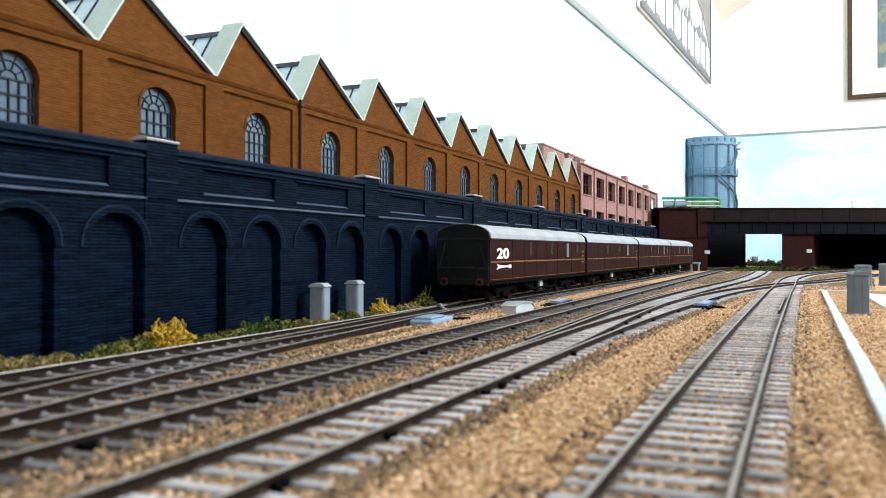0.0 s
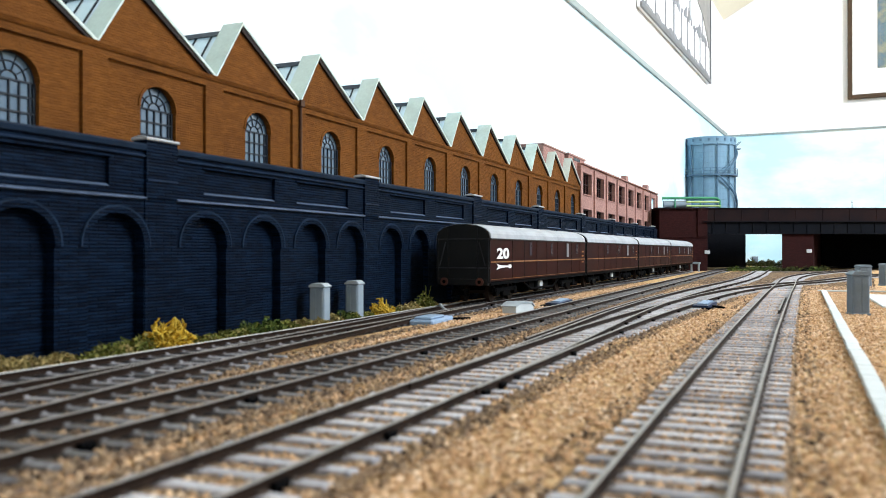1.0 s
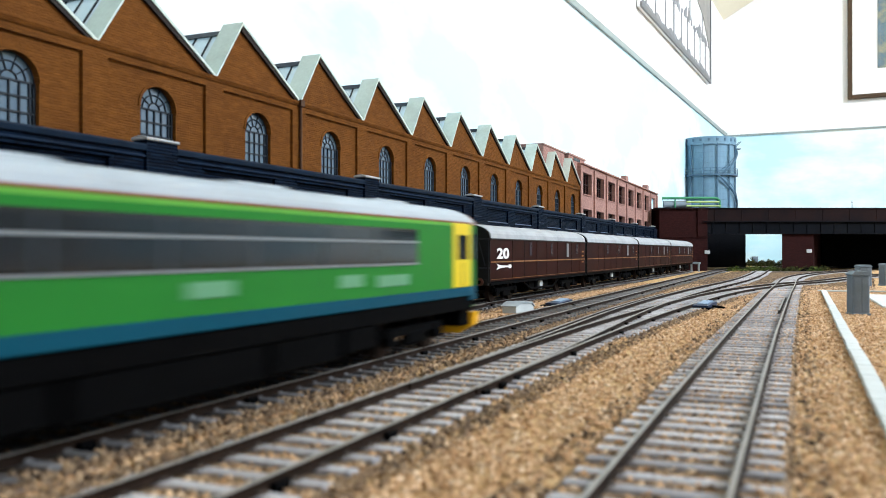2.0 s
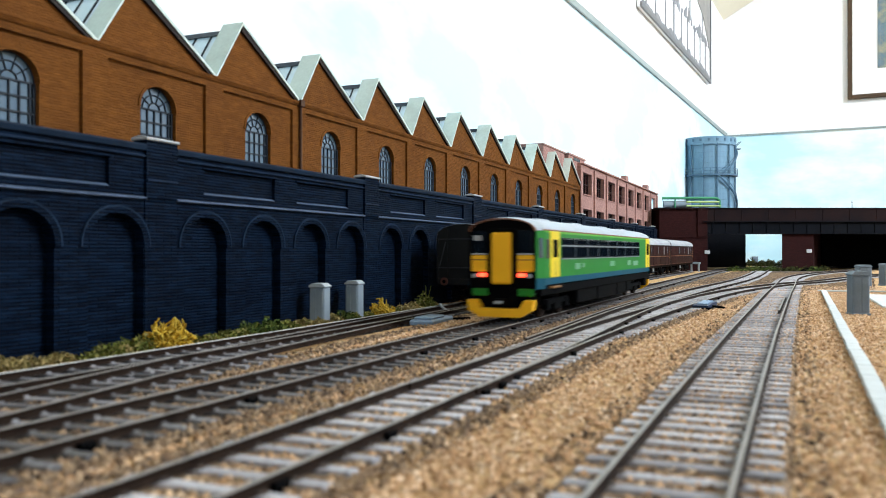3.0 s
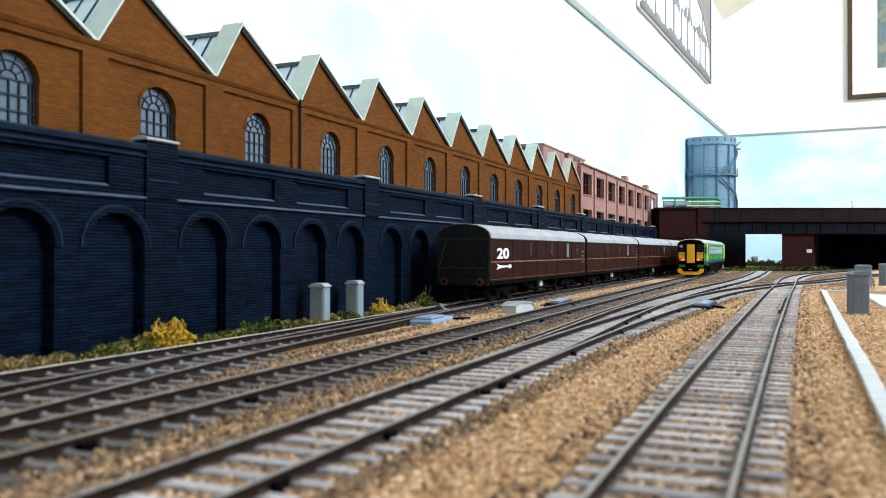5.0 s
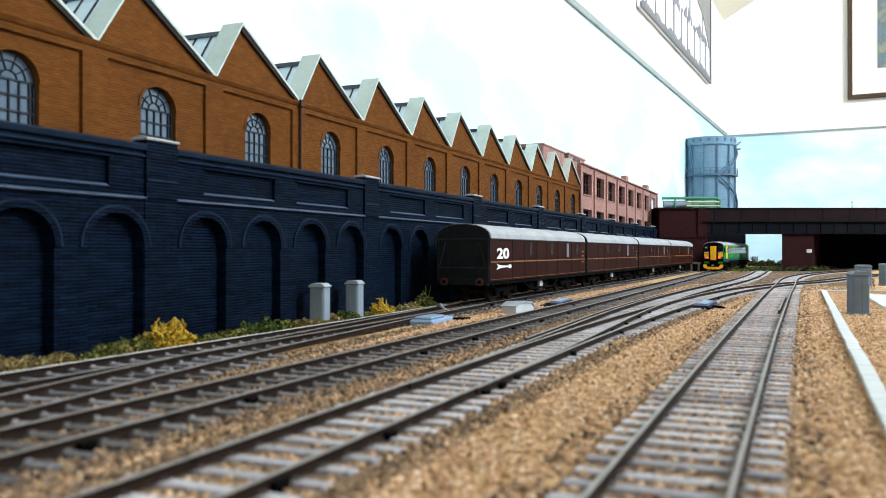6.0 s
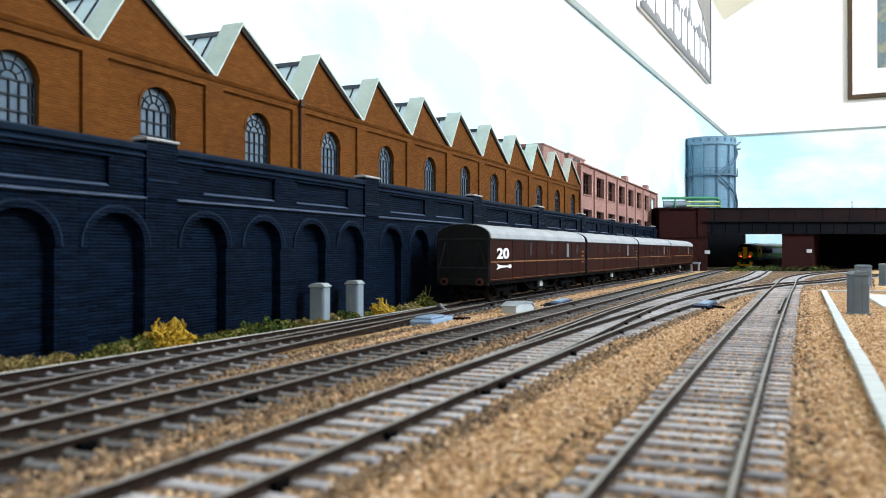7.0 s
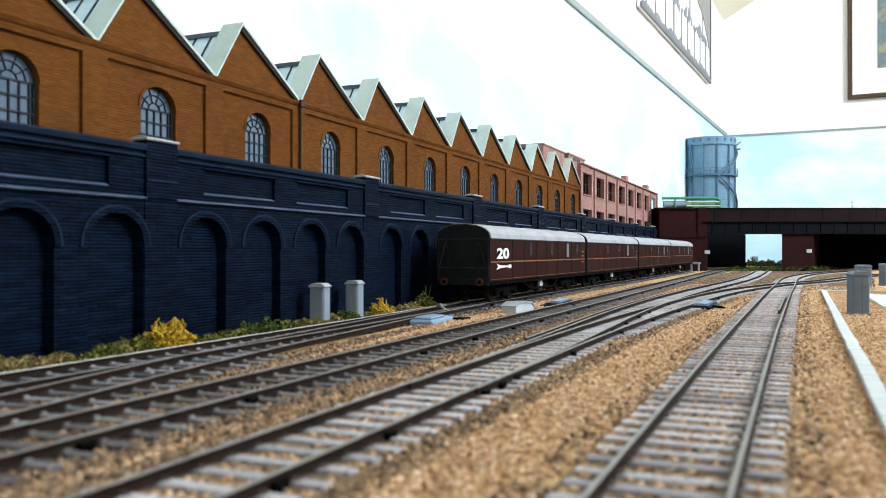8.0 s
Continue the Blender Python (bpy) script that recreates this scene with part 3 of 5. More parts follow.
def stones(paths):
    """Loose ballast grains: thick near the camera's end, thinning with distance."""
    rng = np.random.default_rng(11)
    base = np.array([(0, 0, 1), (1, 0, 0.1), (0.3, 0.95, 0), (-0.8, 0.6, 0.1), (-0.8, -0.6, 0), (0.3, -0.95, 0.1), (0, 0, -0.6)])
    tri = [(0, 1, 2), (0, 2, 3), (0, 3, 4), (0, 4, 5), (0, 5, 1), (6, 2, 1), (6, 3, 2), (6, 4, 3), (6, 5, 4), (6, 1, 5)]
    centre = np.array([[p.x, p.y] for ps in paths for p in ps])

    def scatter(name, mat, label, xy, size, lift=0.38):
        n = len(xy)
        ang = rng.uniform(0, 6.283, n)
        sx, sy, sz = size * rng.uniform(0.6, 1.3, n), size * rng.uniform(0.6, 1.3, n), size * rng.uniform(0.45, 1.0, n)
        v = np.repeat(base[None], n, 0) + rng.normal(0, 0.18, (n, 7, 3))
        x, y = v[:, :, 0] * sx[:, None], v[:, :, 1] * sy[:, None]
        c, s = np.cos(ang)[:, None], np.sin(ang)[:, None]
        v = np.stack([x * c - y * s + xy[:, :1], x * s + y * c + xy[:, 1:], v[:, :, 2] * sz[:, None] + lift], 2) * S
        f = (np.array(tri)[None] + (np.arange(n) * 7)[:, None, None]).reshape(-1, 3)
        me = bpy.data.meshes.new(name)
        me.from_pydata(v.reshape(-1, 3).tolist(), [], f.tolist())
        me.materials.append(mat)
        tagged(new(name, me), label, "ballast", kind="stuff")

    n = 115000
    y = 40 + 860 * rng.random(n) ** 1.7
    x = rng.uniform(-212, 95, n)
    # keep what the near view holds, and keep clear of the rails' heads
    xy = np.stack([x, y], 1)
    near = np.full(n, 1e9)
    cs = centre[(centre[:, 1] > 20) & (centre[:, 1] < 940)]
    order = np.argsort(cs[:, 1])
    cs = cs[order]
    for a in range(0, 900, 20):
        sel = np.where((y >= a) & (y < a + 20))[0]
        loc = cs[(cs[:, 1] > a - 12) & (cs[:, 1] < a + 32)]
        if len(sel) and len(loc):
            near[sel] = np.sqrt(((xy[sel][:, None] - loc[None]) ** 2).sum(2)).min(1)
    inside = near < 15.5
    band = (near >= 15.5) & (near < 22)
    free = near >= np.where(x > -40, 16.5, 20)
    rails = (near > 6.5) & (near < 11.0)
    keep_in = inside & ~rails & (rng.random(n) < 0.7) & (x > -160)
    keep_band = band & (rng.random(n) < np.where(x > -40, 0.3, 0.9))
    scatter("tan_ballast", M_STONE, "loose sandy tan ballast stones", xy[free & (rng.random(n) < 0.85)], 0.64)
    tan_in = keep_in & (rng.random(n) < 0.45) & (x > -100)
    keep_in &= ~tan_in
    scatter("sandy_infill", M_STONE, "sandy tan stones between the sleepers", xy[tan_in], 0.62, 0.55)
    m = 7000
    fill = np.stack([-17 + rng.uniform(-15, 15, m), 45 + 560 * rng.random(m) ** 1.4], 1)
    fill = fill[np.abs(np.abs(fill[:, 0] + 17 - 0.003 * np.maximum(fill[:, 1] - 200, 0)) - 8.75) > 1.9]
    scatter("fine_infill", M_STONE2, "brown grit between the near sleepers", fill, 0.5)
    m = 2600
    spill = np.stack([-17 + rng.uniform(-16, 16, m), 45 + 760 * rng.random(m) ** 1.2], 1)
    spill[:, 0] += 0.0055 * np.maximum(spill[:, 1] - 250, 0)
    spill = spill[np.abs(np.abs(spill[:, 0] + 17 - 0.0055 * np.maximum(spill[:, 1] - 250, 0)) - 8.75) > 2.2]
    scatter("spilt_ballast", M_STONE, "sandy grains spilt over the near sleepers", spill, 0.42, 0.95)
    # coarse cinders trodden into the ground before the bridge
    m = 14000
    far = np.stack([rng.uniform(-150, 60, m), 800 + 640 * rng.random(m)], 1)
    far[:, 0] += (far[:, 1] - 770) * 0.075
    scatter("cinders", M_STONE2, "loose grey-brown cinders before the bridge", far, 0.9)
    scatter("dirty_ballast", M_STONE2, "dirty brown ballast stones along the tracks", xy[keep_in | keep_band], 0.8)


# ---- retaining wall ----
WX, WTOP, PITCH, PIL0 = -216, 73.0, 162.6, 236.5


def arch_outline(y, half, z0, spring, rise, n=12):
    pts = [(y - half, z0), (y - half, spring)]
    for k in range(1, n):
        a = math.pi * (1 - k / n)
        pts.append((y + half * math.cos(a), spring + rise * math.sin(a) ** 0.9))
    return pts + [(y + half, spring), (y + half, z0)]


def retaining_wall():
    w = thing("wall_retaining", "blue-black brick retaining wall with blind arches", "retaining wall", kind="structure")
    y0, y1 = PIL0 - 3 * PITCH, PIL0 + 7 * PITCH + 60
    core = box(fresh(), WX - 14, WX - 3.5, y0, y1, -2, WTOP)
    part("backing", core, M_BLUE, w)
    half, spring, rise = 12.8, 36.5, 11.9
    # each bay: a face with four arched openings and two sunk panels
    for b in range(-3, 7):
        p = PIL0 + b * PITCH
        a, e = p + 8, p + PITCH - 8
        arches = [p + 83.4 + (k - 1.5) * 38.7 for k in range(4)]
        comb = [(a, -2)]
        for c in arches:
            comb += arch_outline(c, half, -2, spring, rise)
        part("bay", prism(fresh(), comb + [(e, -2), (e, 53.2), (a, 53.2)], "X", WX - 3.5, WX), M_BLUE, w)
        part("parapet_base", box(fresh(), WX - 3.5, WX, a, e, 53.2, 57.6), M_BLUE, w)
        part("parapet_top", box(fresh(), WX - 3.5, WX, a, e, 67.4, WTOP - 1.6), M_BLUE, w)
        q = [a] + [v for c in (p + 48.5, p + 114.1) for v in (c - 24, c + 24)] + [e]
        for l, r in zip(q[::2], q[1::2]):
            part("parapet_pier", box(fresh(), WX - 3.5, WX, l, r, 57.6, 67.4), M_BLUE, w)
        for c in (p + 48.5, p + 114.1):
            part("sunk_panel", box(fresh(), WX - 3.5, WX - 1.3, c - 24, c + 24, 57.6, 67.4), M_BLUE, w)
        for c in arches:
            ring = fresh()
            o, i = arch_outline(c, half + 2.8, spring, spring, rise + 2.5, 16)[1:-1], arch_outline(c, half, spring, spring, rise, 16)[1:-1]
            prism(ring, o + i[::-1], "X", WX - 0.5, WX + 0.6)
            part("arch_ring", ring, M_BLUE, w)
            oo, ii = arch_outline(c, half + 3.0, spring, spring, rise + 2.7, 16)[1:-1], arch_outline(c, half + 2.3, spring, spring, rise + 2.0, 16)[1:-1]
            part("hood_edge", prism(fresh(), oo + ii[::-1], "X", WX - 0.2, WX + 0.75), M_HOOD, w, "arch hood edge with a painted highlight")
        for c in (p + 48.5, p + 114.1):
            fr = box(fresh(), WX - 2, WX + 0.5, c - 25, c + 25, 67.4, 68.3, 0.2)
            part("panel_lip", fr, M_BLUE, w)
            part("panel_sill", prism(fresh(), [(WX - 1.5, 57.4), (WX + 0.4, 57.4), (WX - 1.3, 58.3)], "Y", c - 24, c + 24), M_STRING, w)
        sc = prism(fresh(), [(WX - 1, 53.4), (WX + 1.5, 53.9), (WX + 1.5, 54.4), (WX - 1, 55.1)], "Y", a, e)
        part("string_course", sc, M_STRING, w, "pale edge, highlight painted in")
        cp = prism(fresh(), [(WX - 15, WTOP - 1.6), (WX + 1.1, WTOP - 1.6), (WX + 1.3, WTOP), (WX + 1.1, WTOP + 0.7), (WX - 15, WTOP + 1.0)], "Y", a, e)
        part("coping", cp, M_CAPDARK, w)
        part("coping_fillet", prism(fresh(), [(WX - 0.5, WTOP - 4.4), (WX + 0.9, WTOP - 3.9), (WX + 0.9, WTOP - 3.5), (WX - 0.5, WTOP - 2.9)], "Y", a, e), M_HOOD, w, "rubbed fillet below the coping, highlight painted in")
    for b in range(-3, 8):
        p = PIL0 + b * PITCH
        bm = box(fresh(), WX - 14, WX + 0.35, p - 8, p + 8, -2, 53)
        prism(bm, [(WX - 14, 53), (WX + 0.35, 53), (WX + 1.1, 54.6), (WX + 1.1, 75.2), (WX - 5, 75.2), (WX - 5, 72.5), (WX - 14, 72.5)], "Y", p - 8, p + 8)
        part("pilaster", bm, M_BLUE, w)
        part("pilaster_ledge", prism(fresh(), [(WX + 0.9, 60.2), (WX + 1.7, 60.4), (WX + 1.7, 60.8), (WX + 0.9, 61.4)], "Y", p - 7.8, p + 7.8), M_HOOD, w, "ledge with a painted highlight")
        cap = box(fresh(), WX - 5.8, WX + 2.0, p - 8.8, p + 8.6, 75.2, 76.2, 0.3)
        prism(cap, [(WX - 5.6, 76.1), (WX + 1.7, 76.1), (WX - 2, 77.0)], "Y", p - 8.5, p + 8.3)
        part("pilaster_cap", cap, M_COPING, w, "pale grey stone cap")


# ---- factory ----
FX, GP, APEX0, SKEW = -245, 69.5, 338.2, -15.0


def factory():
    f = thing("factory", "long orange brick factory with sawtooth gabled roofs", "factory", at(0, 0))
    rec = 1.3
    for k in range(-4, 10):
        c = APEX0 + GP * k
        a, e = c - GP / 2, c + GP / 2
        # wall with a recessed panel and an arched opening
        hw, sp, rise, zs = 10.4, 94.3, 9.6, 60.0
        t = c + SKEW
        for y in (a, e - 6.2):
            part("pier", box(fresh(), FX - 6, FX, y, y + 6.2, 40, 110), M_ORANGE, f)
        part("frieze", box(fresh(), FX - 6, FX, a, e, 110, 114), M_ORANGE, f)
        part("panel_wall", prism(fresh(), [(a + 6.2, 40)] + arch_outline(c, hw, 40, sp, rise) + [(e - 6.2, 40), (e - 6.2, 110), (a + 6.2, 110)], "X", FX - 6, FX - rec), M_ORANGE, f)
        part("gable", prism(fresh(), [(a + 0.6, 114), (e - 0.6, 114), (t, 144.0)], "X", FX - 6, FX - 0.8), M_ORANGE, f)
        # moulded cornice
        co = prism(fresh(), [(FX - 1, 112.6), (FX + 0.5, 113.0), (FX + 1.3, 114.6), (FX + 1.3, 115.2), (FX - 1, 115.5)], "Y", a, e)
        part("cornice", co, M_ORANGE, f)
        # arch ring
        ring = prism(fresh(), arch_outline(c, hw + 1.3, sp, sp, rise + 1.3, 16)[1:-1] + arch_outline(c, hw, sp, sp, rise, 16)[1:-1][::-1], "X", FX - rec - 0.4, FX - rec + 0.4)
        part("window_arch", ring, M_ORANGE, f)
        # window
        win = part("window", prism(fresh(), arch_outline(c, hw - 0.2, zs, sp, rise - 0.2), "X", FX - 4.6, FX - 3.9), M_PANE, f)
        bars = fresh()
        xb0, xb1 = FX - 3.95, FX - 3.2
        for j in range(-2, 3):
            box(bars, xb0, xb1, c + j * 4.1 - 0.28, c + j * 4.1 + 0.28, zs, sp)
        for zz in (66.5, 72.5, 78, 83.5, 89, sp):
            box(bars, xb0, xb1, c - hw + 0.2, c + hw - 0.2, zz - 0.32, zz + 0.32)
        for s in (-1, 1):
            box(bars, xb0, xb1 + 0.3, c + s * (hw - 0.5) - 0.5, c + s * (hw - 0.5) + 0.5, zs, sp)
        for deg in (0, 36, 72, 108, 144, 180):
            y2, z2 = math.cos(radians(deg)), math.sin(radians(deg))
            rod(bars, (FX - 3.6, c + 3.0 * y2, sp + 2.8 * z2), (FX - 3.6, c + hw * 0.95 * y2, sp + rise * 0.95 * z2), 0.28, 5)
        for rr in (0.32, 0.66, 0.97):
            pts = [(FX - 3.6, c + hw * rr * math.cos(radians(d)), sp + rise * rr * math.sin(radians(d))) for d in range(0, 181, 15)]
            tube(bars, pts, 0.3, 5)
        part("glazing_grille", bars, M_BAR, win)
        # roof: a steep glazed slope and a long one, thick pale verge on its front
        for s, y in ((-1, a), (1, e)):
            def sheet(d0, d1, x0, x1, bm=None):
                return prism(bm or fresh(), [(t, 145.2 - d0), (y, 115.8 - d0), (y, 115.8 - d1), (t, 145.2 - d1)], "X", x0, x1)
            part("verge", sheet(0, 1.5, FX - 11.0, FX + 1.0), M_ROOF, f, "pale green flashed roof verge")
            if s > 0:
                # dark strip in place of the verge's shadow, on the long slope only
                part("verge_shade", prism(fresh(), [(t, 143.7), (y, 115.2), (y - 4.2, 115.2), (t, 140.6)], "X", FX - 0.8, FX + 0.5), M_DARKTRIM, f)
            sky = part("skylight", sheet(4.2, 5.2, FX - 62, FX - 11.0), M_GLASS, f, "grey patent glazing")
            for j in range(5):
                xx = FX - 17 - j * 9.5
                part("glazing_bar", sheet(3.4, 4.4, xx - 0.45, xx + 0.45), M_BAR, sky)
            yy, zz = t + (y - t) * 0.72, 145.2 - 29.4 * 0.72 - 3.6
            part("purlin", box(fresh(), FX - 62, FX - 13, yy - 0.8, yy + 0.8, zz - 0.7, zz + 0.7), M_BAR, sky)
        part("ridge_cap", prism(fresh(), [(t - 2.4, 139.6), (t, 142.4), (t + 2.4, 139.6)], "X", FX - 62, FX - 11), M_BAR, f, "dark ridge flashing")
    yend = APEX0 + GP * 9.5
    part("end_wall", box(fresh(), FX - 62, FX - 0.3, yend, yend + 4, 40, 115), M_ORANGE, f)
    part("rear_wall", box(fresh(), FX - 66, FX - 62, APEX0 - 4.5 * GP, yend + 4, -6, 112), M_ORANGE, f)
    part("plinth", box(fresh(), FX - 62, FX - 4, APEX0 - 4.5 * GP, yend, -6, 41), M_ORANGE, f)
    # drain pipe in a valley
    pipe = rod(fresh(), (FX + 1.0, APEX0 + GP * 0.5, 68), (FX + 1.0, APEX0 + GP * 0.5, 114), 0.8, 8)
    box(pipe, FX, FX + 2.4, APEX0 + GP * 0.5 - 1.8, APEX0 + GP * 0.5 + 1.8, 112.5, 116)
    part("drainpipe", pipe, M_DRAIN, f)


def pink_mill():
    p = thing("mill_building", "pink brick mill with rows of dark windows", "mill")
    y0, y1, X = 1003, 1600, -245
    top, pit, ww, f0 = 140.0, 74.6, 46, 1010
    n = 8
    bm = fresh()
    rows = ((107.0, 134.0), (63, 88.5))
    spans = [y0 + 0.0]
    for k in range(n):
        spans += [f0 + k * pit, f0 + k * pit + ww]
    spans.append(y1)
    for z0, z1 in ((-6, 63), (88.5, 107), (134, top + 3)):
        box(bm, X - 10, X, y0, y1, z0, z1)
    for z0, z1 in rows[::-1]:
        for l, r in zip(spans[::2], spans[1::2]):
            box(bm, X - 10, X, l, r, z0, z1)
    part("wall", bm, M_PINK, p)
    for k in range(n + 1):
        yy = f0 + k * pit - (pit - ww) / 2
        if yy < y1 - 4:
            part("buttress", box(fresh(), X, X + 2.2, yy - 4, yy + 4, -6, top + 1, 0.4), M_PINK, p)
    for k in range(n):
        for z0, z1 in rows:
            a = f0 + k * pit
            win = part("window", box(fresh(), X - 7, X - 6, a, a + ww, z0, z1), M_DARKPANE, p)
            fr = fresh()
            for j in range(4):
                yy = a + 0.8 + j * (ww - 1.6) / 3
                box(fr, X - 6, X - 4.8, yy - 0.7, yy + 0.7, z0, z1)
            for zz in (z0 + 0.8, (z0 + z1) / 2, z1 - 0.8):
                box(fr, X - 6, X - 4.9, a, a + ww, zz - 0.6, zz + 0.6)
            part("window_frame", fr, M_DARKTRIM, win)
            part("sill", box(fresh(), X - 2, X + 1.2, a - 1, a + ww + 1, z0 - 1.6, z0, 0.2), M_PINK, p)
    part("parapet", box(fresh(), X - 10.5, X + 2.8, y0, y1, top + 3, top + 5, 0.3), M_PINK, p)
    for yy, h in ((1296, 14), (1490, 14)):
        ch = box(fresh(), X - 9, X - 1, yy, yy + 20, top + 4, top + h, 0.4)
        part("chimney", ch, M_PINK, p)
    tw = box(fresh(), X - 34, X - 8, 862, 950, 60, 151, 0.5)
    box(tw, X - 35, X - 7, 860, 952, 151, 152.6)
    part("stair_tower", tw, M_PINK, p)
    tw = box(fresh(), X - 26, X - 6, 962, 1042, 60, 151, 0.5)
    box(tw, X - 27, X - 5, 960, 1044, 151, 153.4, 0.3)
    part("roof_block", tw, M_PINK, p)
    part("block_window", box(fresh(), X - 6, X - 5.4, 985, 1015, 146.5, 150.0), M_DARKPANE, p)


# ---- bridge ----
def bridge():
    D = 1455
    g = thing("road_bridge", "dark rusty plate girder bridge on maroon brick abutments", "bridge", CAMF)
    part("abutment", box(fresh(), 384, 470, D, D + 255, -4, 110, 0.6), M_ABUT, g, "maroon brick abutment")
    ab = fresh()
    prism(ab, [(470, D + 1), (551, D + 255), (470, D + 255)], "Z", -4, 66)
    prism(ab, [(470, D + 15), (475, D + 15), (551, D + 255), (470, D + 255)], "Z", 66, 73)
    part("abutment_wing", ab, M_SHADOWBRICK, g, "brick wing wall painted in shadow tone")
    pier = fresh()
    prism(pier, [(602, D), (658, D), (790, D + 258), (728, D + 258)], "Z", -4, 66)
    prism(pier, [(609.5, D + 15), (665.5, D + 15), (790, D + 258), (728, D + 258)], "Z", 66, 73)
    part("pier", pier, M_ABUT, g, "maroon brick pier")
    deck = box(fresh(), 470, 1500, D + 14, D + 255, 73, 84)
    part("deck", deck, M_GIRDER2, g)
    up = box(fresh(), 470, 1500, D + 2, D + 8, 88, 111)
    part("parapet_plate", up, M_GIRDER, g, "rust-brown riveted parapet")
    part("parapet_rear", box(fresh(), 470, 1500, D + 246, D + 252, 84, 111), M_GIRDER, g)
    part("parapet_rail", box(fresh(), 466, 1500, D, D + 10, 110.6, 112.4, 0.4), M_GIRDER2, g)
    lo = box(fresh(), 462, 1500, D - 2, D + 14, 66, 88)
    part("girder", lo, M_GIRDER2, g, "blue-black plate girder")
    part("girder_flange", box(box(fresh(), 462, 1500, D - 6, D + 12, 86.5, 88.5, 0.3), 470, 1500, D - 5, D + 12, 65.5, 67.2, 0.3), M_GIRDER2, g)
    stiff = mesh_of("stiffener", box(fresh(), -0.6, 0.6, D - 3.2, D - 1.8, 67, 86.5, 0.2), M_GIRDER2)
    for k in range(42):
        piece("stiffener", stiff, g, 478 + k * 24.0)
    post = mesh_of("parapet_post", box(fresh(), -0.6, 0.6, D + 1.3, D + 2.2, 88, 110.8, 0.2), M_GIRDER)
    for k in range(21):
        piece("parapet_post", post, g, 484 + k * 48.0)
    # added black sheet that paints the dark inside the right-hand opening
    part("opening_shade", box(fresh(), 790, 1500, D + 252, D + 260, -4, 84), M_BLACK, g, "black sheet for the shade inside the opening")
    part("coping", box(fresh(), 380, 472, D - 3, D + 258, 109.6, 112.6, 0.5), M_GIRDER, g)
    part("abutment_ledge", box(fresh(), 383, 471, D - 1.6, D + 0.5, 59, 61, 0.3), M_ABUT, g)
    part("abutment_pier", box(fresh(), 452, 469, D - 2.2, D + 0.4, 61, 109.4, 0.3), M_ABUT, g)
    pl = thing("lamp_post", "thin dark post on the bridge parapet", "post", CAMF @ at(729, D + 5, 112.4))
    part("shaft", rod(fresh(), (0, 0, -0.6), (0, 0, 13.5), 0.7, 8, 0.45), M_GASDARK, pl)
    part("finial", rod(fresh(), (0, 0, 9.5), (0, 0, 10.6), 1.3, 8), M_GASDARK, pl)
    # dark wall; its colour carries the shadow beneath the bridge
    r = part("wall_beyond", box(fresh(), 508, 656, 1776, 1786, -6, 76), M_SHADOWBRICK)
    r.matrix_basis = CAMF
    tagged(r, "brick wall beyond the bridge, painted in shadow tone", "wall", kind="structure")
    for u in (476, 650):
        s = thing("sign", "small white number board on the bridge brickwork", "sign", CAMF)
        y = D
        x = u - 7 if u < 600 else u
        part("plate", box(fresh(), x - 4.6, x + 4.6, y - 1.4, y - 0.1, 30.5 + (2 if u > 600 else 0), 36.5 + (2 if u > 600 else 0), 0.3), M_COPING, s)


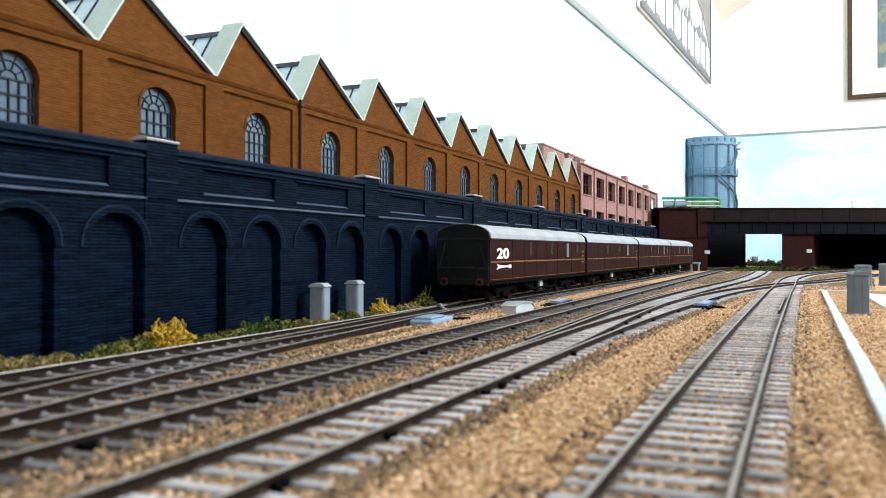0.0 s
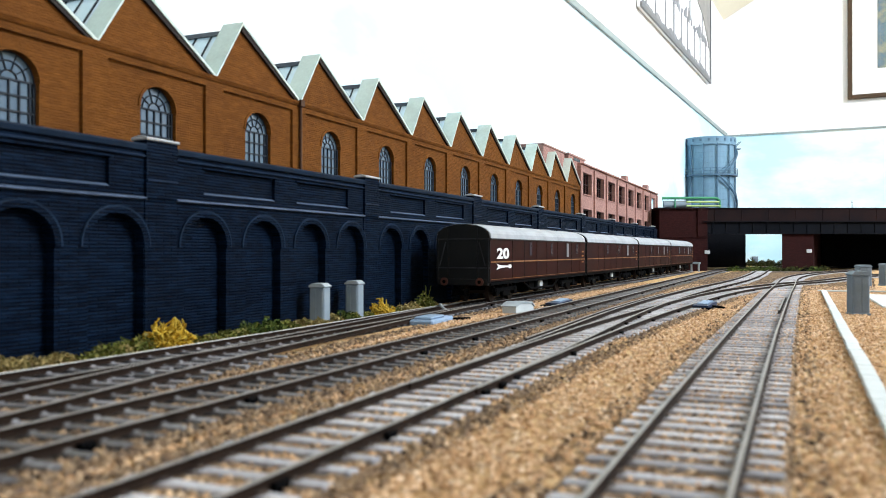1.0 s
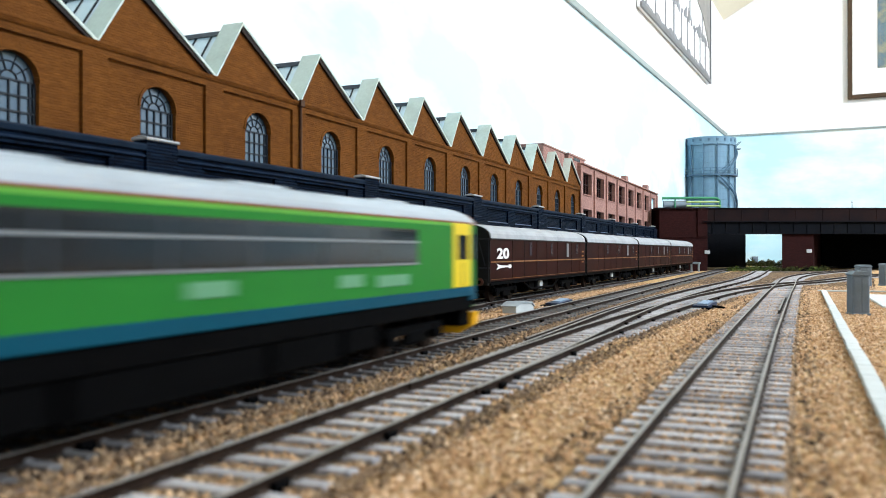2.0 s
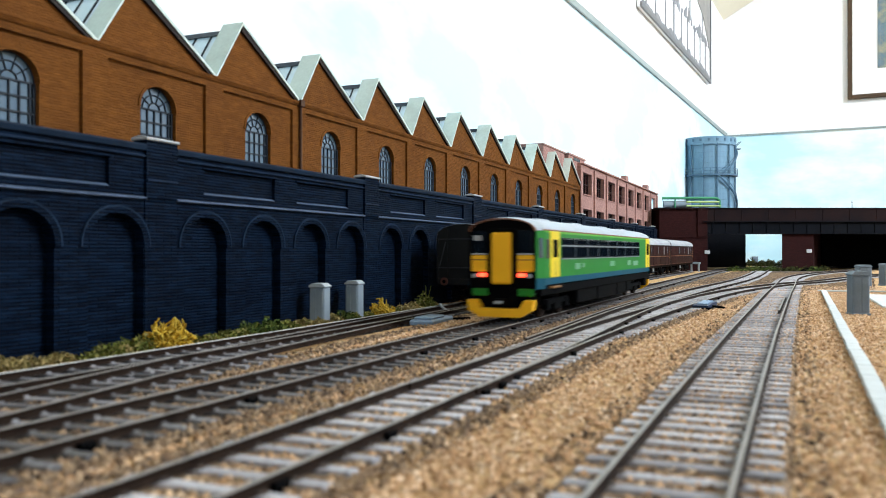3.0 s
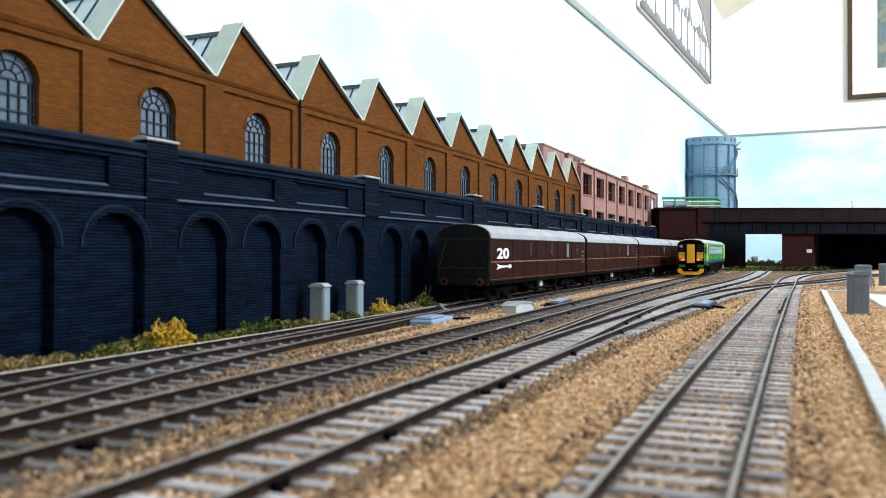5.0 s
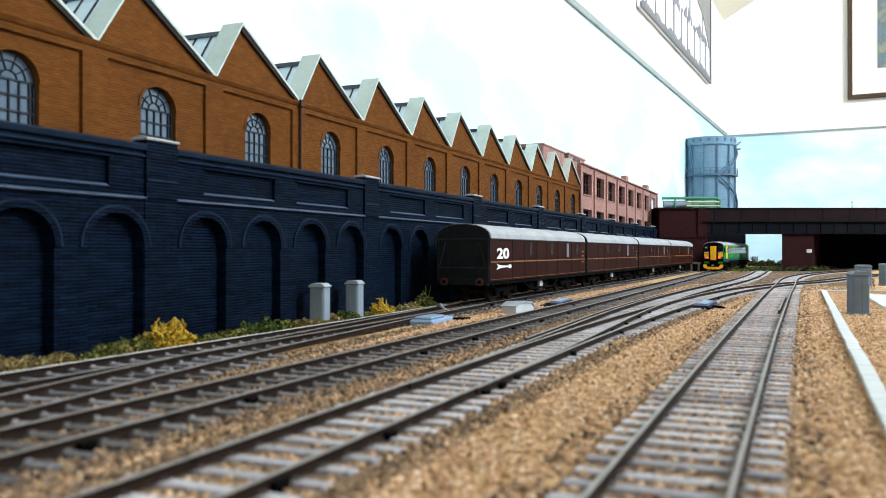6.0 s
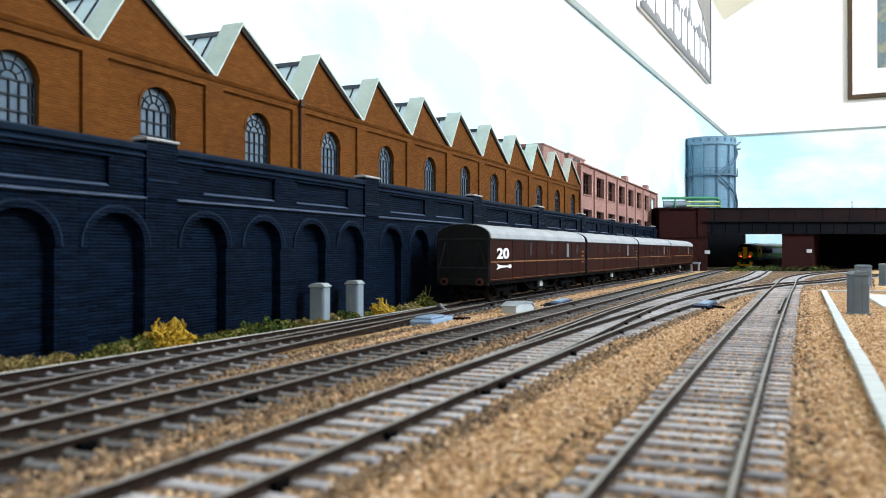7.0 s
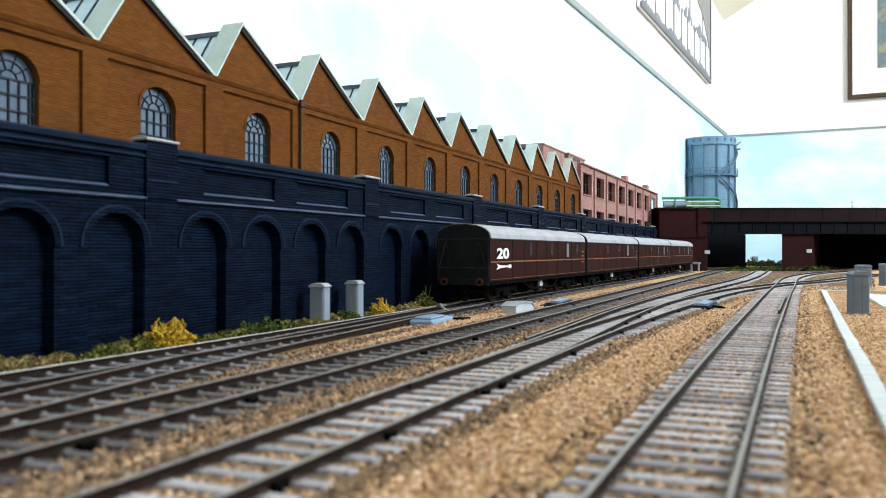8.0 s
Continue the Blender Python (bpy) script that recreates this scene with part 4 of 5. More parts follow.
def gas_tower():
    g = thing("gasholder", "blue-grey steel gasholder tower with stair and gallery", "gasholder", CAMF @ at(601, 1850))
    r = 53.5
    body = fresh()
    rod(body, (0, 0, -4), (0, 0, 274.9), r, 40)
    part("shell", body, M_GAS, g, smooth=False)
    hoop = mesh_of("hoop", rod(fresh(), (0, 0, 0), (0, 0, 1.2), r + 0.9, 40), M_GAS)
    for k in range(22):
        piece("hoop", hoop, g, 0, 0, 10 + k * 11.6)
    crown = fresh()
    rod(crown, (0, 0, 270.7), (0, 0, 274.9), r + 4, 40)
    rod(crown, (0, 0, 274.9), (0, 0, 285.5), r + 3.4, 40)
    rod(crown, (0, 0, 285.5), (0, 0, 287.6), r + 4.4, 40)
    part("crown", crown, M_GAS, g)
    hole = mesh_of("port", box(fresh(), -2.6, 2.6, -r - 4.4, -r - 3.2, 277.6, 283.4, 0.4), M_GASDARK)
    for k in range(20):
        piece("port", hole, g, 0, 0, 0, k * 18)
    gal = fresh()
    rod(gal, (0, 0, 202.0), (0, 0, 205.2), r + 8, 40)
    part("gallery", gal, M_GASDARK, g)
    hand = fresh()
    for zz in (211.5, 217.9):
        pts = [((r + 7.4) * math.cos(radians(d)), (r + 7.4) * math.sin(radians(d)), zz) for d in range(0, 361, 15)]
        tube(hand, pts, 0.6, 5)
    for d in range(0, 360, 15):
        rod(hand, ((r + 7.4) * math.cos(radians(d)), (r + 7.4) * math.sin(radians(d)), 204.1), ((r + 7.4) * math.cos(radians(d)), (r + 7.4) * math.sin(radians(d)), 218.9), 0.6, 5)
    part("guard_rail", hand, M_GASDARK, g)
    for d in range(0, 360, 30):
        x, y = (r + 3) * math.cos(radians(d)), (r + 3) * math.sin(radians(d))
        part("standard", rod(fresh(), (x, y, -4), (x, y, 272.8), 1.5, 6), M_GASDARK, g)
    st = fresh()
    for a0, a1, z0, z1 in ((-82, -8, 205.2, 262.0), (-8, 10, 262.0, 274.9), (-90, -6, 202.0, 128.0), (-62, 8, 96, 30)):
        pts = []
        for k in range(13):
            d = radians(a0 + (a1 - a0) * k / 12)
            pts.append(((r + 6) * math.cos(d), (r + 6) * math.sin(d), z0 + (z1 - z0) * k / 12))
        tube(st, pts, 2.2, 5)
        tube(st, [(x, y, z + 9) for x, y, z in pts], 0.7, 5)
    part("stair", st, M_GASDARK, g)
    part("platform", box(fresh(), r, r + 16, -8, 8, 264.4, 266.5, 0.3), M_GASDARK, g)
    part("platform_rail", tube(fresh(), [(r, -8, 266.5), (r + 16, -8, 281.3), (r + 16, 8, 281.3), (r, 8, 266.5)], 0.8, 5), M_GASDARK, g)


def pipework():
    p = thing("pipe_gantry", "green pipe gantry and yellow-green pipes beside the tower", "pipework", CAMF @ at(0, 1620))
    k = 1620 / 1450
    X = [(u - 784) * k for u in (1168, 1274)]
    zt, zb = 35 + (445 - 351) * k, 84
    part("main_pipe", tube(fresh(), [(X[0], 0, zb), (X[0], 0, zt - 6), (X[0] + 4, 0, zt), (X[1] - 6, 0, zt), (X[1], 0, zt - 5), (X[1], 0, zb)], 2.7, 10), M_PIPE, p)
    part("lower_pipe", tube(fresh(), [(X[0] + 50, -8, zt - 8), (X[1] - 4, -8, zt - 8)], 2.0, 10), M_LIMEP, p, "yellow-green pipe")
    part("lower_pipe", tube(fresh(), [(X[0] + 50, -8, zt - 16), (X[1] - 2, -8, zt - 16)], 1.8, 10), M_LIMEP, p, "yellow-green pipe")
    part("tank", rod(fresh(), (X[0] + 8, 8, zt - 12), (X[0] + 62, 8, zt - 12), 7, 14), M_CAB, p, "pale grey tank")
    for x in (X[0] + 30, X[0] + 80):
        part("leg", rod(fresh(), (x, 0, zt), (x, 0, 84), 1.5, 8), M_PIPE, p)


# ---- rolling stock; the origin is on the rail top, y runs along the vehicle ----
def wheel(bm, x, y, r=6.2):
    rod(bm, (x - 1.2, y, r), (x + 1.2, y, r), r, 18)
    rod(bm, (x - 1.6, y, r), (x + 1.6, y, r), r * 0.3, 10)


def bogie(parent, y, wb=17.0, r=6.2):
    b = fresh()
    for s in (-1, 1):
        x = s * 12.6
        box(b, x - 1.0, x + 1.0, y - wb - 4, y + wb + 4, 6.2, 9.0, 0.4)
        box(b, x - 1.3, x + 1.3, y - 7, y + 7, 3.2, 7.4, 0.5)
        for e in (-wb, wb):
            box(b, x - 1.5, x + 1.5, y + e - 3, y + e + 3, 3.8, 8.8, 0.5)
            rod(b, (x - 1, y + e - 4.4, 6.5), (x - 1, y + e - 4.4, 10.5), 1.0, 8)
            rod(b, (x - 1, y + e + 4.4, 6.5), (x - 1, y + e + 4.4, 10.5), 1.0, 8)
    box(b, -12, 12, y - 4, y + 4, 6, 10)
    bg = part("bogie", b, M_BLACK, parent)
    for e in (-wb, wb):
        w = fresh()
        for s in (-1, 1):
            wheel(w, s * 8.6, y + e, r)
        rod(w, (-9, y + e, r), (9, y + e, r), 1.1, 8)
        part("wheelset", w, M_RAIL, bg)


def body_ring(w, zb, ze, zt, n=9, square=0.8):
    """Cross-section: upright sides and an arched roof, as (sides, roof)."""
    arc = []
    for k in range(n + 1):
        a = math.pi * k / n
        arc.append((w * math.cos(a), ze + (zt - ze) * math.sin(a) ** square))
    return arc


def utility_van():
    v = thing("parcels_van", "grimy maroon bogie parcels van with white roof", "railway van", group="parcels vans in the siding")
    L, W, zb, ze, zt = 227.0, 17.6, 13.6, 40.0, 48.6
    part("body", box(fresh(), -W, W, 0, L, zb, ze, 0.3), M_MAROON, v)
    for y, s in ((0, -1), (L, 1)):
        e = fresh()
        prism(e, [(-W, zb - 1), (W, zb - 1)] + body_ring(W, zb, ze, zt), "Y", y, y + s * 0.9)
        end = part("end_panel", e, M_VANEND, v, "dark grey end with ribs")
        def rib(x0, x1, z0, z1):
            y0, y1 = sorted((y + s * 0.8, y + s * 1.6))
            part("rib", box(fresh(), x0, x1, y0, y1, z0, z1, 0.15), M_VANRIB if x1 - x0 > 5 else M_VANEND, end)
        for x in (-16.4, -9.5, 9.5, 16.4):
            rib(x - 0.5, x + 0.5, zb, zt - 3 if abs(x) < 10 else ze)
        for zz in (21.5, 39.0):
            rib(-W, W, zz, zz + 0.7)
        for sx in (-1, 1):
            part("handrail", rod(fresh(), (sx * 15.0, y + s * 1.8, 23), (sx * 11.0, y + s * 1.8, 37.5), 0.35, 5), M_VANRIB, end)
        bb = box(fresh(), -16.5, 16.5, y - 1.5, y + 1.5, 11.2, 15.2, 0.4)
        part("buffer_beam", bb, M_VANEND, v)
        for sx in (-1, 1):
            b = rod(fresh(), (sx * 11.6, y, 13.4), (sx * 11.6, y + s * 2.6, 13.4), 1.5, 12)
            rod(b, (sx * 11.6, y + s * 2.3, 13.4), (sx * 11.6, y + s * 3.0, 13.4), 2.5, 18)
            buf = part("buffer", b, M_BUFFER, v, "rusty brown round buffer")
            part("buffer_boss", rod(fresh(), (sx * 11.6, y + s * 2.9, 13.4), (sx * 11.6, y + s * 3.2, 13.4), 1.1, 12), M_BLACK, buf, "oily dark centre")
        c = rod(fresh(), (0, y, 10), (0, y + s * 7, 9), 0.9, 8)
        box(c, -4, 4, y + s * 2, y + s * 7, 5.5, 8.5, 0.6)
        part("coupling", c, M_BLACK, v)
    roof = body_ring(W + 0.35, zb, ze, zt + 0.2, 14)
    part("roof", prism(fresh(), roof + [(-W - 0.35, ze - 0.5), (W + 0.35, ze - 0.5)], "Y", 0.4, L - 0.4), M_VANROOF, v, "grimy off-white arched roof", smooth=False)
    rs = fresh()
    for k in range(5):
        y = 22 + k * 47
        ring = body_ring(W - 5, zb, ze + 3.6, zt + 0.75, 10)
        prism(rs, ring, "Y", y, y + 1.2)
    part("roof_rib", rs, M_VANROOF, v)
    for sx in (-1, 1):
        x = sx * W
        part("gutter", box(fresh(), x - 0.3, x + 0.5 * sx + 0.3, 0, L, ze - 1.0, ze - 0.2), M_DARKTRIM, v)
        lo, hi = sorted((x, x + 0.16 * sx))
        part("lining", box(fresh(), lo, hi, 1, L - 1, 25.0, 25.8), M_GOLD, v, "thin yellow-orange lining")
        part("lining", box(fresh(), lo, hi, 1, L - 1, 14.6, 14.85), M_GOLD, v, "thin yellow-orange lining")
        lo, hi = sorted((x, x + 0.28 * sx))
        for y in (40, 64, 92, 116, 144, 184, 210):
            part("door_edge", box(fresh(), lo, hi, y - 0.25, y + 0.25, zb + 1, ze - 1), M_DARKTRIM, v)
        for y, w2, z0 in ((78, 4.0, 29), (128, 3.0, 29), (172, 6.0, 27.5), (200, 4.0, 30)):
            pane = part("window", box(fresh(), lo, hi, y - w2 / 2, y + w2 / 2, z0, 38), M_SILVER if w2 > 5 else M_GREYPANE, v)
        gh = fresh()
        for zz in (31, 27.5, 22.5):
            box(gh, lo, hi + 0.2, 216, 221, zz, zz + 1.3)
        part("data_panel", gh, M_GOLD, v, "small worn orange panel")
        fp = box(fresh(), x - 1 * sx - 0.6, x - 1 * sx + 0.6, 2, L - 2, 11.2, 13.6, 0.2)
        part("solebar", fp, M_BLACK, v)
    un = fresh()
    for y in (88, 105, 122):
        box(un, -13, 13, y, y + 12, 4.5, 11, 0.6)
    rod(un, (-15, 86, 6), (-15, 140, 6), 0.7, 6)
    rod(un, (15, 86, 6), (15, 140, 6), 0.7, 6)
    rod(un, (15, 86, 6), (15, 70, 11), 0.7, 6)
    rod(un, (15, 140, 6), (15, 156, 11), 0.7, 6)
    part("underframe", un, M_BLACK, v)
    part("battery_box", rod(fresh(), (13, 112, 8.0), (14.6, 112, 8.0), 3.6, 16), M_COPING, v, "pale grey drum")
    bogie(v, 40)
    bogie(v, L - 40)
    return v


def van_lettering(v):
    """The figures on the first van's side, and the arrow mark below them."""
    x = 17.6
    cu = bpy.data.curves.new("figures", "FONT")
    cu.body = "20"
    cu.size, cu.extrude, cu.offset = 0.0088, 0.0001, 0.0003
    ob = new("figures", cu)
    dg = bpy.context.evaluated_depsgraph_get()
    me = bpy.data.meshes.new_from_object(ob.evaluated_get(dg))
    bpy.data.objects.remove(ob)
    me.materials.clear()
    me.materials.append(M_WHITE)
    fig = new("figures", me)
    fig.parent = v
    fig.matrix_basis = Matrix.Translation((x * S + 0.00035, 0.0105, 0.0276)) @ Matrix(((0, 0, 1, 0), (2.5, 0, 0, 0), (0, 1, 0, 0), (0, 0, 0, 1)))
    tagged(fig, "white painted figures")
    k = fresh()
    z = 22.4
    prism(k, [(10, z + 1.9), (16, z + 0.9), (31, z + 0.45), (33, z + 1.2), (36, z + 1.2), (37.5, z), (36, z - 1.2), (33, z - 1.2), (31, z - 0.45), (16, z - 0.9), (10, z - 1.9), (13, z)], "X", x + 0.2, x + 0.45)
    part("arrow_mark", k, M_WHITE, v, "white painted arrow mark")


def vans():
    v = utility_van()
    pts = [(-186.8, 464.0), (-183.6, 699.0), (-180.4, 934.0), (-177.2, 1169.0)]
    for k, (x, y) in enumerate(pts):
        nx, ny = pts[k + 1] if k < 3 else (pts[3][0] + 3.2, pts[3][1] + 235)
        m = at(x, y, 3.05, -math.degrees(math.atan2(nx - x, ny - y)))
        if k:
            copy_thing(v, m)
        else:
            v.matrix_basis = m
    return v


def railcar():
    u = thing("diesel_railcar", "green diesel railcar with yellow ends and doors", "railcar")
    L, W, zb, ze, zt = 306.0, 17.7, 13.0, 40.5, 47.4
    part("body", box(fresh(), -W, W, 10.0, L - 10.0, 19.4, ze, 0.2), M_GREEN, u)
    part("lower_body", box(fresh(), -W - 0.05, W + 0.05, 9.8, L - 9.8, 16.4, 19.7, 0.2), M_TEAL, u, "teal lower band")
    part("cantrail", box(fresh(), -W + 0.2, W - 0.2, 9.0, L - 9.0, ze - 0.5, ze + 1.2, 0.3), M_LIME, u, "lime green cantrail")
    roof = [(x, z + 1.4) for x, z in body_ring(W - 0.3, zb, ze - 0.4, zt - 1.0, 16, 0.95)]
    part("roof", prism(fresh(), roof, "Y", 9.0, L - 9.0), M_UNITROOF, u, "silver-grey roof")
    for y0, y1 in ((9.0, 1.0), (L - 9.0, L - 1.0)):
        dome = prism(fresh(), roof, "Y", y0, y1)
        for vert in dome.verts:
            if abs(vert.co.y - y1) < 0.01:
                vert.co.x *= 0.9
                vert.co.z = 41.0 + (vert.co.z - 41.0) * 0.86
        part("roof_dome", dome, M_UNITROOF, u, "silver-grey tapered roof end")
    part("roof_edge", box(fresh(), -W + 0.05, W - 0.05, 8.0, L - 8.0, ze + 0.9, ze + 1.6, 0.2), M_ORNG, u, "thin copper edge")
    for y in (40, 110, 180, 250):
        part("roof_vent", box(fresh(), -5, 5, y, y + 22, zt - 0.8, zt + 0.9, 0.6), M_UNITROOF, u)
    for sx in (-1, 1):
        x = sx * W
        lo, hi = sorted((x - 0.4 * sx, x + 0.25 * sx))
        l2, h2 = sorted((x - 0.4 * sx, x + 0.4 * sx))
        # long window band with its panes
        band = part("window_band", box(fresh(), lo, hi, 37, L - 54, 28.0, 38.6, 0.2), M_TINT, u, "dark tinted window band")
        for k in range(8):
            y = 39 + k * 26.6
            part("pane", box(fresh(), l2, h2, y, y + 24.4, 28.8, 34.2, 0.15), M_TINT, band)
            if k:
                part("pane_divider", box(fresh(), l2, h2, y - 1.5, y - 0.7, 28.4, 38.2), M_DIVIDER, band)
            part("hopper", box(fresh(), l2, h2, y, y + 24.4, 35.2, 38.0, 0.15), M_TINT, band)
        part("band_edge", box(box(fresh(), l2, h2, 37, L - 54, 34.3, 35.0), l2, h2, 37, L - 54, 27.9, 28.5), M_SILVER, band, "silver edge")
        for y in (18, L - 26):
            d = part("door", box(fresh(), lo, hi, y, y + 16, 19.6, 41.4, 0.3), M_DOORYEL, u, "bright yellow passenger door")
            part("door_window", box(fresh(), l2, h2, y + 3, y + 13, 28.6, 38.0, 0.6), M_TINT, d)
            part("door_seam", box(fresh(), l2, h2, y + 7.8, y + 8.2, 19.7, 28), M_BAR, d)
        part("cab_side_window", box(fresh(), lo, hi, 11.0, 16.5, 28.4, 37.8, 0.4), M_GREYPANE, u)
        # worn lettering as plain bars
        for y, l3, z3 in ((64, 11, 22.6), (150, 14, 22.8), (226, 20, 22.0), (80, 5, 23.4), (206, 12, 22.6)):
            part("side_emblem", box(fresh(), lo, hi, y, y + l3, z3, z3 + (3.2 if l3 > 10 else 2.2), 0.1), M_MINT, u, "pale mint emblem bar")
        part("gangway_step", box(fresh(), x - 1.2, x + 1.2, 18, 34, 14.6, 15.6, 0.2), M_GOLD, u, "yellow step edge")
        part("fuel_label", box(fresh(), x - 1.6 * sx - 0.4, x - 1.6 * sx + 0.4, L - 70, L - 56, 11.6, 14.8, 0.2), M_YELLOW, u, "yellow equipment label")
    # both ends
    for y, s in ((0.0, -1), (L, 1)):
        def yy(d):
            return y - s * d
        def slab(bm, x0, x1, d0, d1, z0, z1, bev=0.3):
            a, b = sorted((yy(d0), yy(d1)))
            return box(bm, x0 * 0.9, x1 * 0.9, a, b, z0, z1, bev)
        face = fresh()
        prism(face, [(-W * 0.9, zb), (W * 0.9, zb)] + body_ring(W * 0.9, zb, ze + 0.2, zt - 1.0, 12, 0.95), "Y", yy(0.8), yy(3.2))
        brow = body_ring(W * 0.905, zb, ze + 0.5, zt - 0.3, 14, 0.95) + body_ring(W * 0.87, zb, ze + 0.5, zt - 0.95, 14, 0.95)[::-1]
        part("brow", prism(fresh(), brow, "Y", *sorted((yy(0.3), yy(2.4)))), M_ORNG, u, "copper edge round the cab roof")
        cab = part("cab_front", face, M_BLACK, u, "black cab front")
        part("cab_side", prism(fresh(), [(-W + 0.05, yy(10.2)), (W - 0.05, yy(10.2)), (W * 0.905, yy(1.2)), (-W * 0.905, yy(1.2))], "Z", 15, ze + 0.6), M_GREEN, u, "tapered green cab side")
        part("cab_foot", prism(fresh(), [(-W - 0.05, yy(10.2)), (W + 0.05, yy(10.2)), (W * 0.912, yy(1.1)), (-W * 0.912, yy(1.1))], "Z", 14.8, 19.7), M_TEAL, u, "teal foot of the cab side")
        for sx in (-1, 1):
            q0, q1 = sx * (W - 0.55), sx * (W * 0.93)
            part("quarter_window", prism(fresh(), [(q0, yy(7.6)), (q0 + sx * 0.3, yy(7.6)), (q1 + sx * 0.3, yy(3.2)), (q1, yy(3.2))], "Z", 29.0, 38.0), M_TINT, u, "dark cab quarter window")
        part("gangway_door", slab(fresh(), -5.3, 5.3, -1.2, 1.5, 17.0, 40.6, 0.8), M_YELLOW, u, "orange-yellow gangway door")
        gd = slab(slab(fresh(), -7.6, -5.9, -0.8, 1.5, 15.5, 42, 0.3), 5.9, 7.6, -0.8, 1.5, 15.5, 42, 0.3)
        slab(gd, -7.6, 7.6, -0.8, 1.5, 40.7, 42.2, 0.3)
        part("gangway_frame", gd, M_BLACK, u)
        for sx in (-1, 1):
            a, b = sorted((sx * 8.2, sx * 16.2))
            part("windscreen", slab(fresh(), a, b, 0.4, 1.2, 31.2, 41.5, 0.5), M_TINT, u, "dark windscreen")
            part("yellow_panel", slab(fresh(), a - 0.3, b + 0.4, 0.3, 1.2, 22.6, 30.2, 0.4), M_YELLOW, u, "orange-yellow warning panel")
            part("panel_line", slab(fresh(), a - 0.3, b + 0.4, 0.1, 0.6, 27.8, 28.3, 0.1), M_GOLD, u)
            part("wiper_line", slab(fresh(), a, b, 0.1, 0.8, 30.4, 31.0, 0.1), M_COPING, u)
            if s < 0:
                lx = sx * 10.4
                part("tail_light", slab(fresh(), lx - 2.2, lx + 2.2, -0.1, 0.9, 20.3, 22.0, 0.4), M_RED, u, "lit red tail light")
            hl = rod(fresh(), (sx * 13.2, yy(-0.2), 20.8), (sx * 13.2, yy(1.0), 20.8), 1.0, 12)
            part("marker_light", hl, M_COPING, u)
            part("corner_skirt", slab(fresh(), a, b + 0.6, 0.2, 3.0, 11.6, 15.0, 0.5), M_GREEN, u)
        if s < 0:
            part("destination_box", slab(fresh(), -15.2, -11.0, 0.1, 0.8, 36.8, 39.2, 0.2), M_COPING, u, "pale destination blind")
        cp = slab(fresh(), -3.2, 3.2, -4.5, 1.5, 7.5, 10.5, 0.6)
        part("coupler", cp, M_BLACK, u)
        part("coupler_face", slab(fresh(), -2.2, 2.2, -4.8, -4.4, 8.4, 9.6, 0.1), M_COPING, u)
        # plough skirt
        sk = fresh()
        a, b = sorted((yy(-2.6), yy(1.6)))
        prism(sk, [(-15.8, 10.0), (-11.4, 10.0), (-9.2, 6.2), (9.2, 6.2), (11.4, 10.0), (15.8, 10.0), (15.2, 5.4), (9.8, 2.2), (-9.8, 2.2), (-15.2, 5.4)], "Y", a, b)
        part("plough", sk, M_YELLOW, u, "orange-yellow snowplough skirt")
        part("inner_end", slab(fresh(), -15.5, 15.5, 1.4, 10, 5.5, 16.5, 0.5), M_BLACK, u)
    un = fresh()
    box(un, -16.9, 16.9, 6, L - 6, 11.5, 16.5, 0.4)
    for y, l2, z0 in ((76, 46, 4.2), (124, 54, 3.6), (180, 30, 4.0), (212, 18, 5.0)):
        box(un, -16.2, 16.2, y, y + l2, z0, 12, 0.7)
    part("underframe", un, M_BLACK, u)
    bogie(u, 46, 16.5, 5.6)
    bogie(u, L - 46, 16.5, 5.6)
    return u


# ---- lineside things ----
def cabinet(label, x, y, w, d, h, mat, rz=0.0, group=""):
    c = thing("relay_cabinet", label, "cabinet", at(x, y, -0.3, rz), group)
    body = part("body", box(fresh(), -w / 2, w / 2, -d / 2, d / 2, 0, h * 0.9, 0.5), mat, c)
    part("plinth", box(fresh(), -w / 2 - 0.4, w / 2 + 0.4, -d / 2 - 0.4, d / 2 + 0.4, -1, h * 0.06, 0.2), mat, c)
    for s in (-1, 1):
        a, b = sorted((s * 0.35, s * (w / 2 - 0.9)))
        part("door", box(fresh(), a, b, -d / 2 - 0.3, -d / 2 + 0.1, h * 0.1, h * 0.86, 0.12), mat, body)
    cap = box(fresh(), -w / 2 - 0.5, w / 2 + 0.5, -d / 2 - 0.5, d / 2 + 0.5, h * 0.9, h * 0.945, 0.25)
    prism(cap, [(-w / 2 - 0.3, h * 0.94), (w / 2 + 0.3, h * 0.94), (w / 2 - 1.4, h), (-w / 2 + 1.4, h)], "Y", -d / 2 - 0.3, d / 2 + 0.3)
    part("cap", cap, M_CABTOP if mat == M_CAB else mat, c, "paler weathered cap")


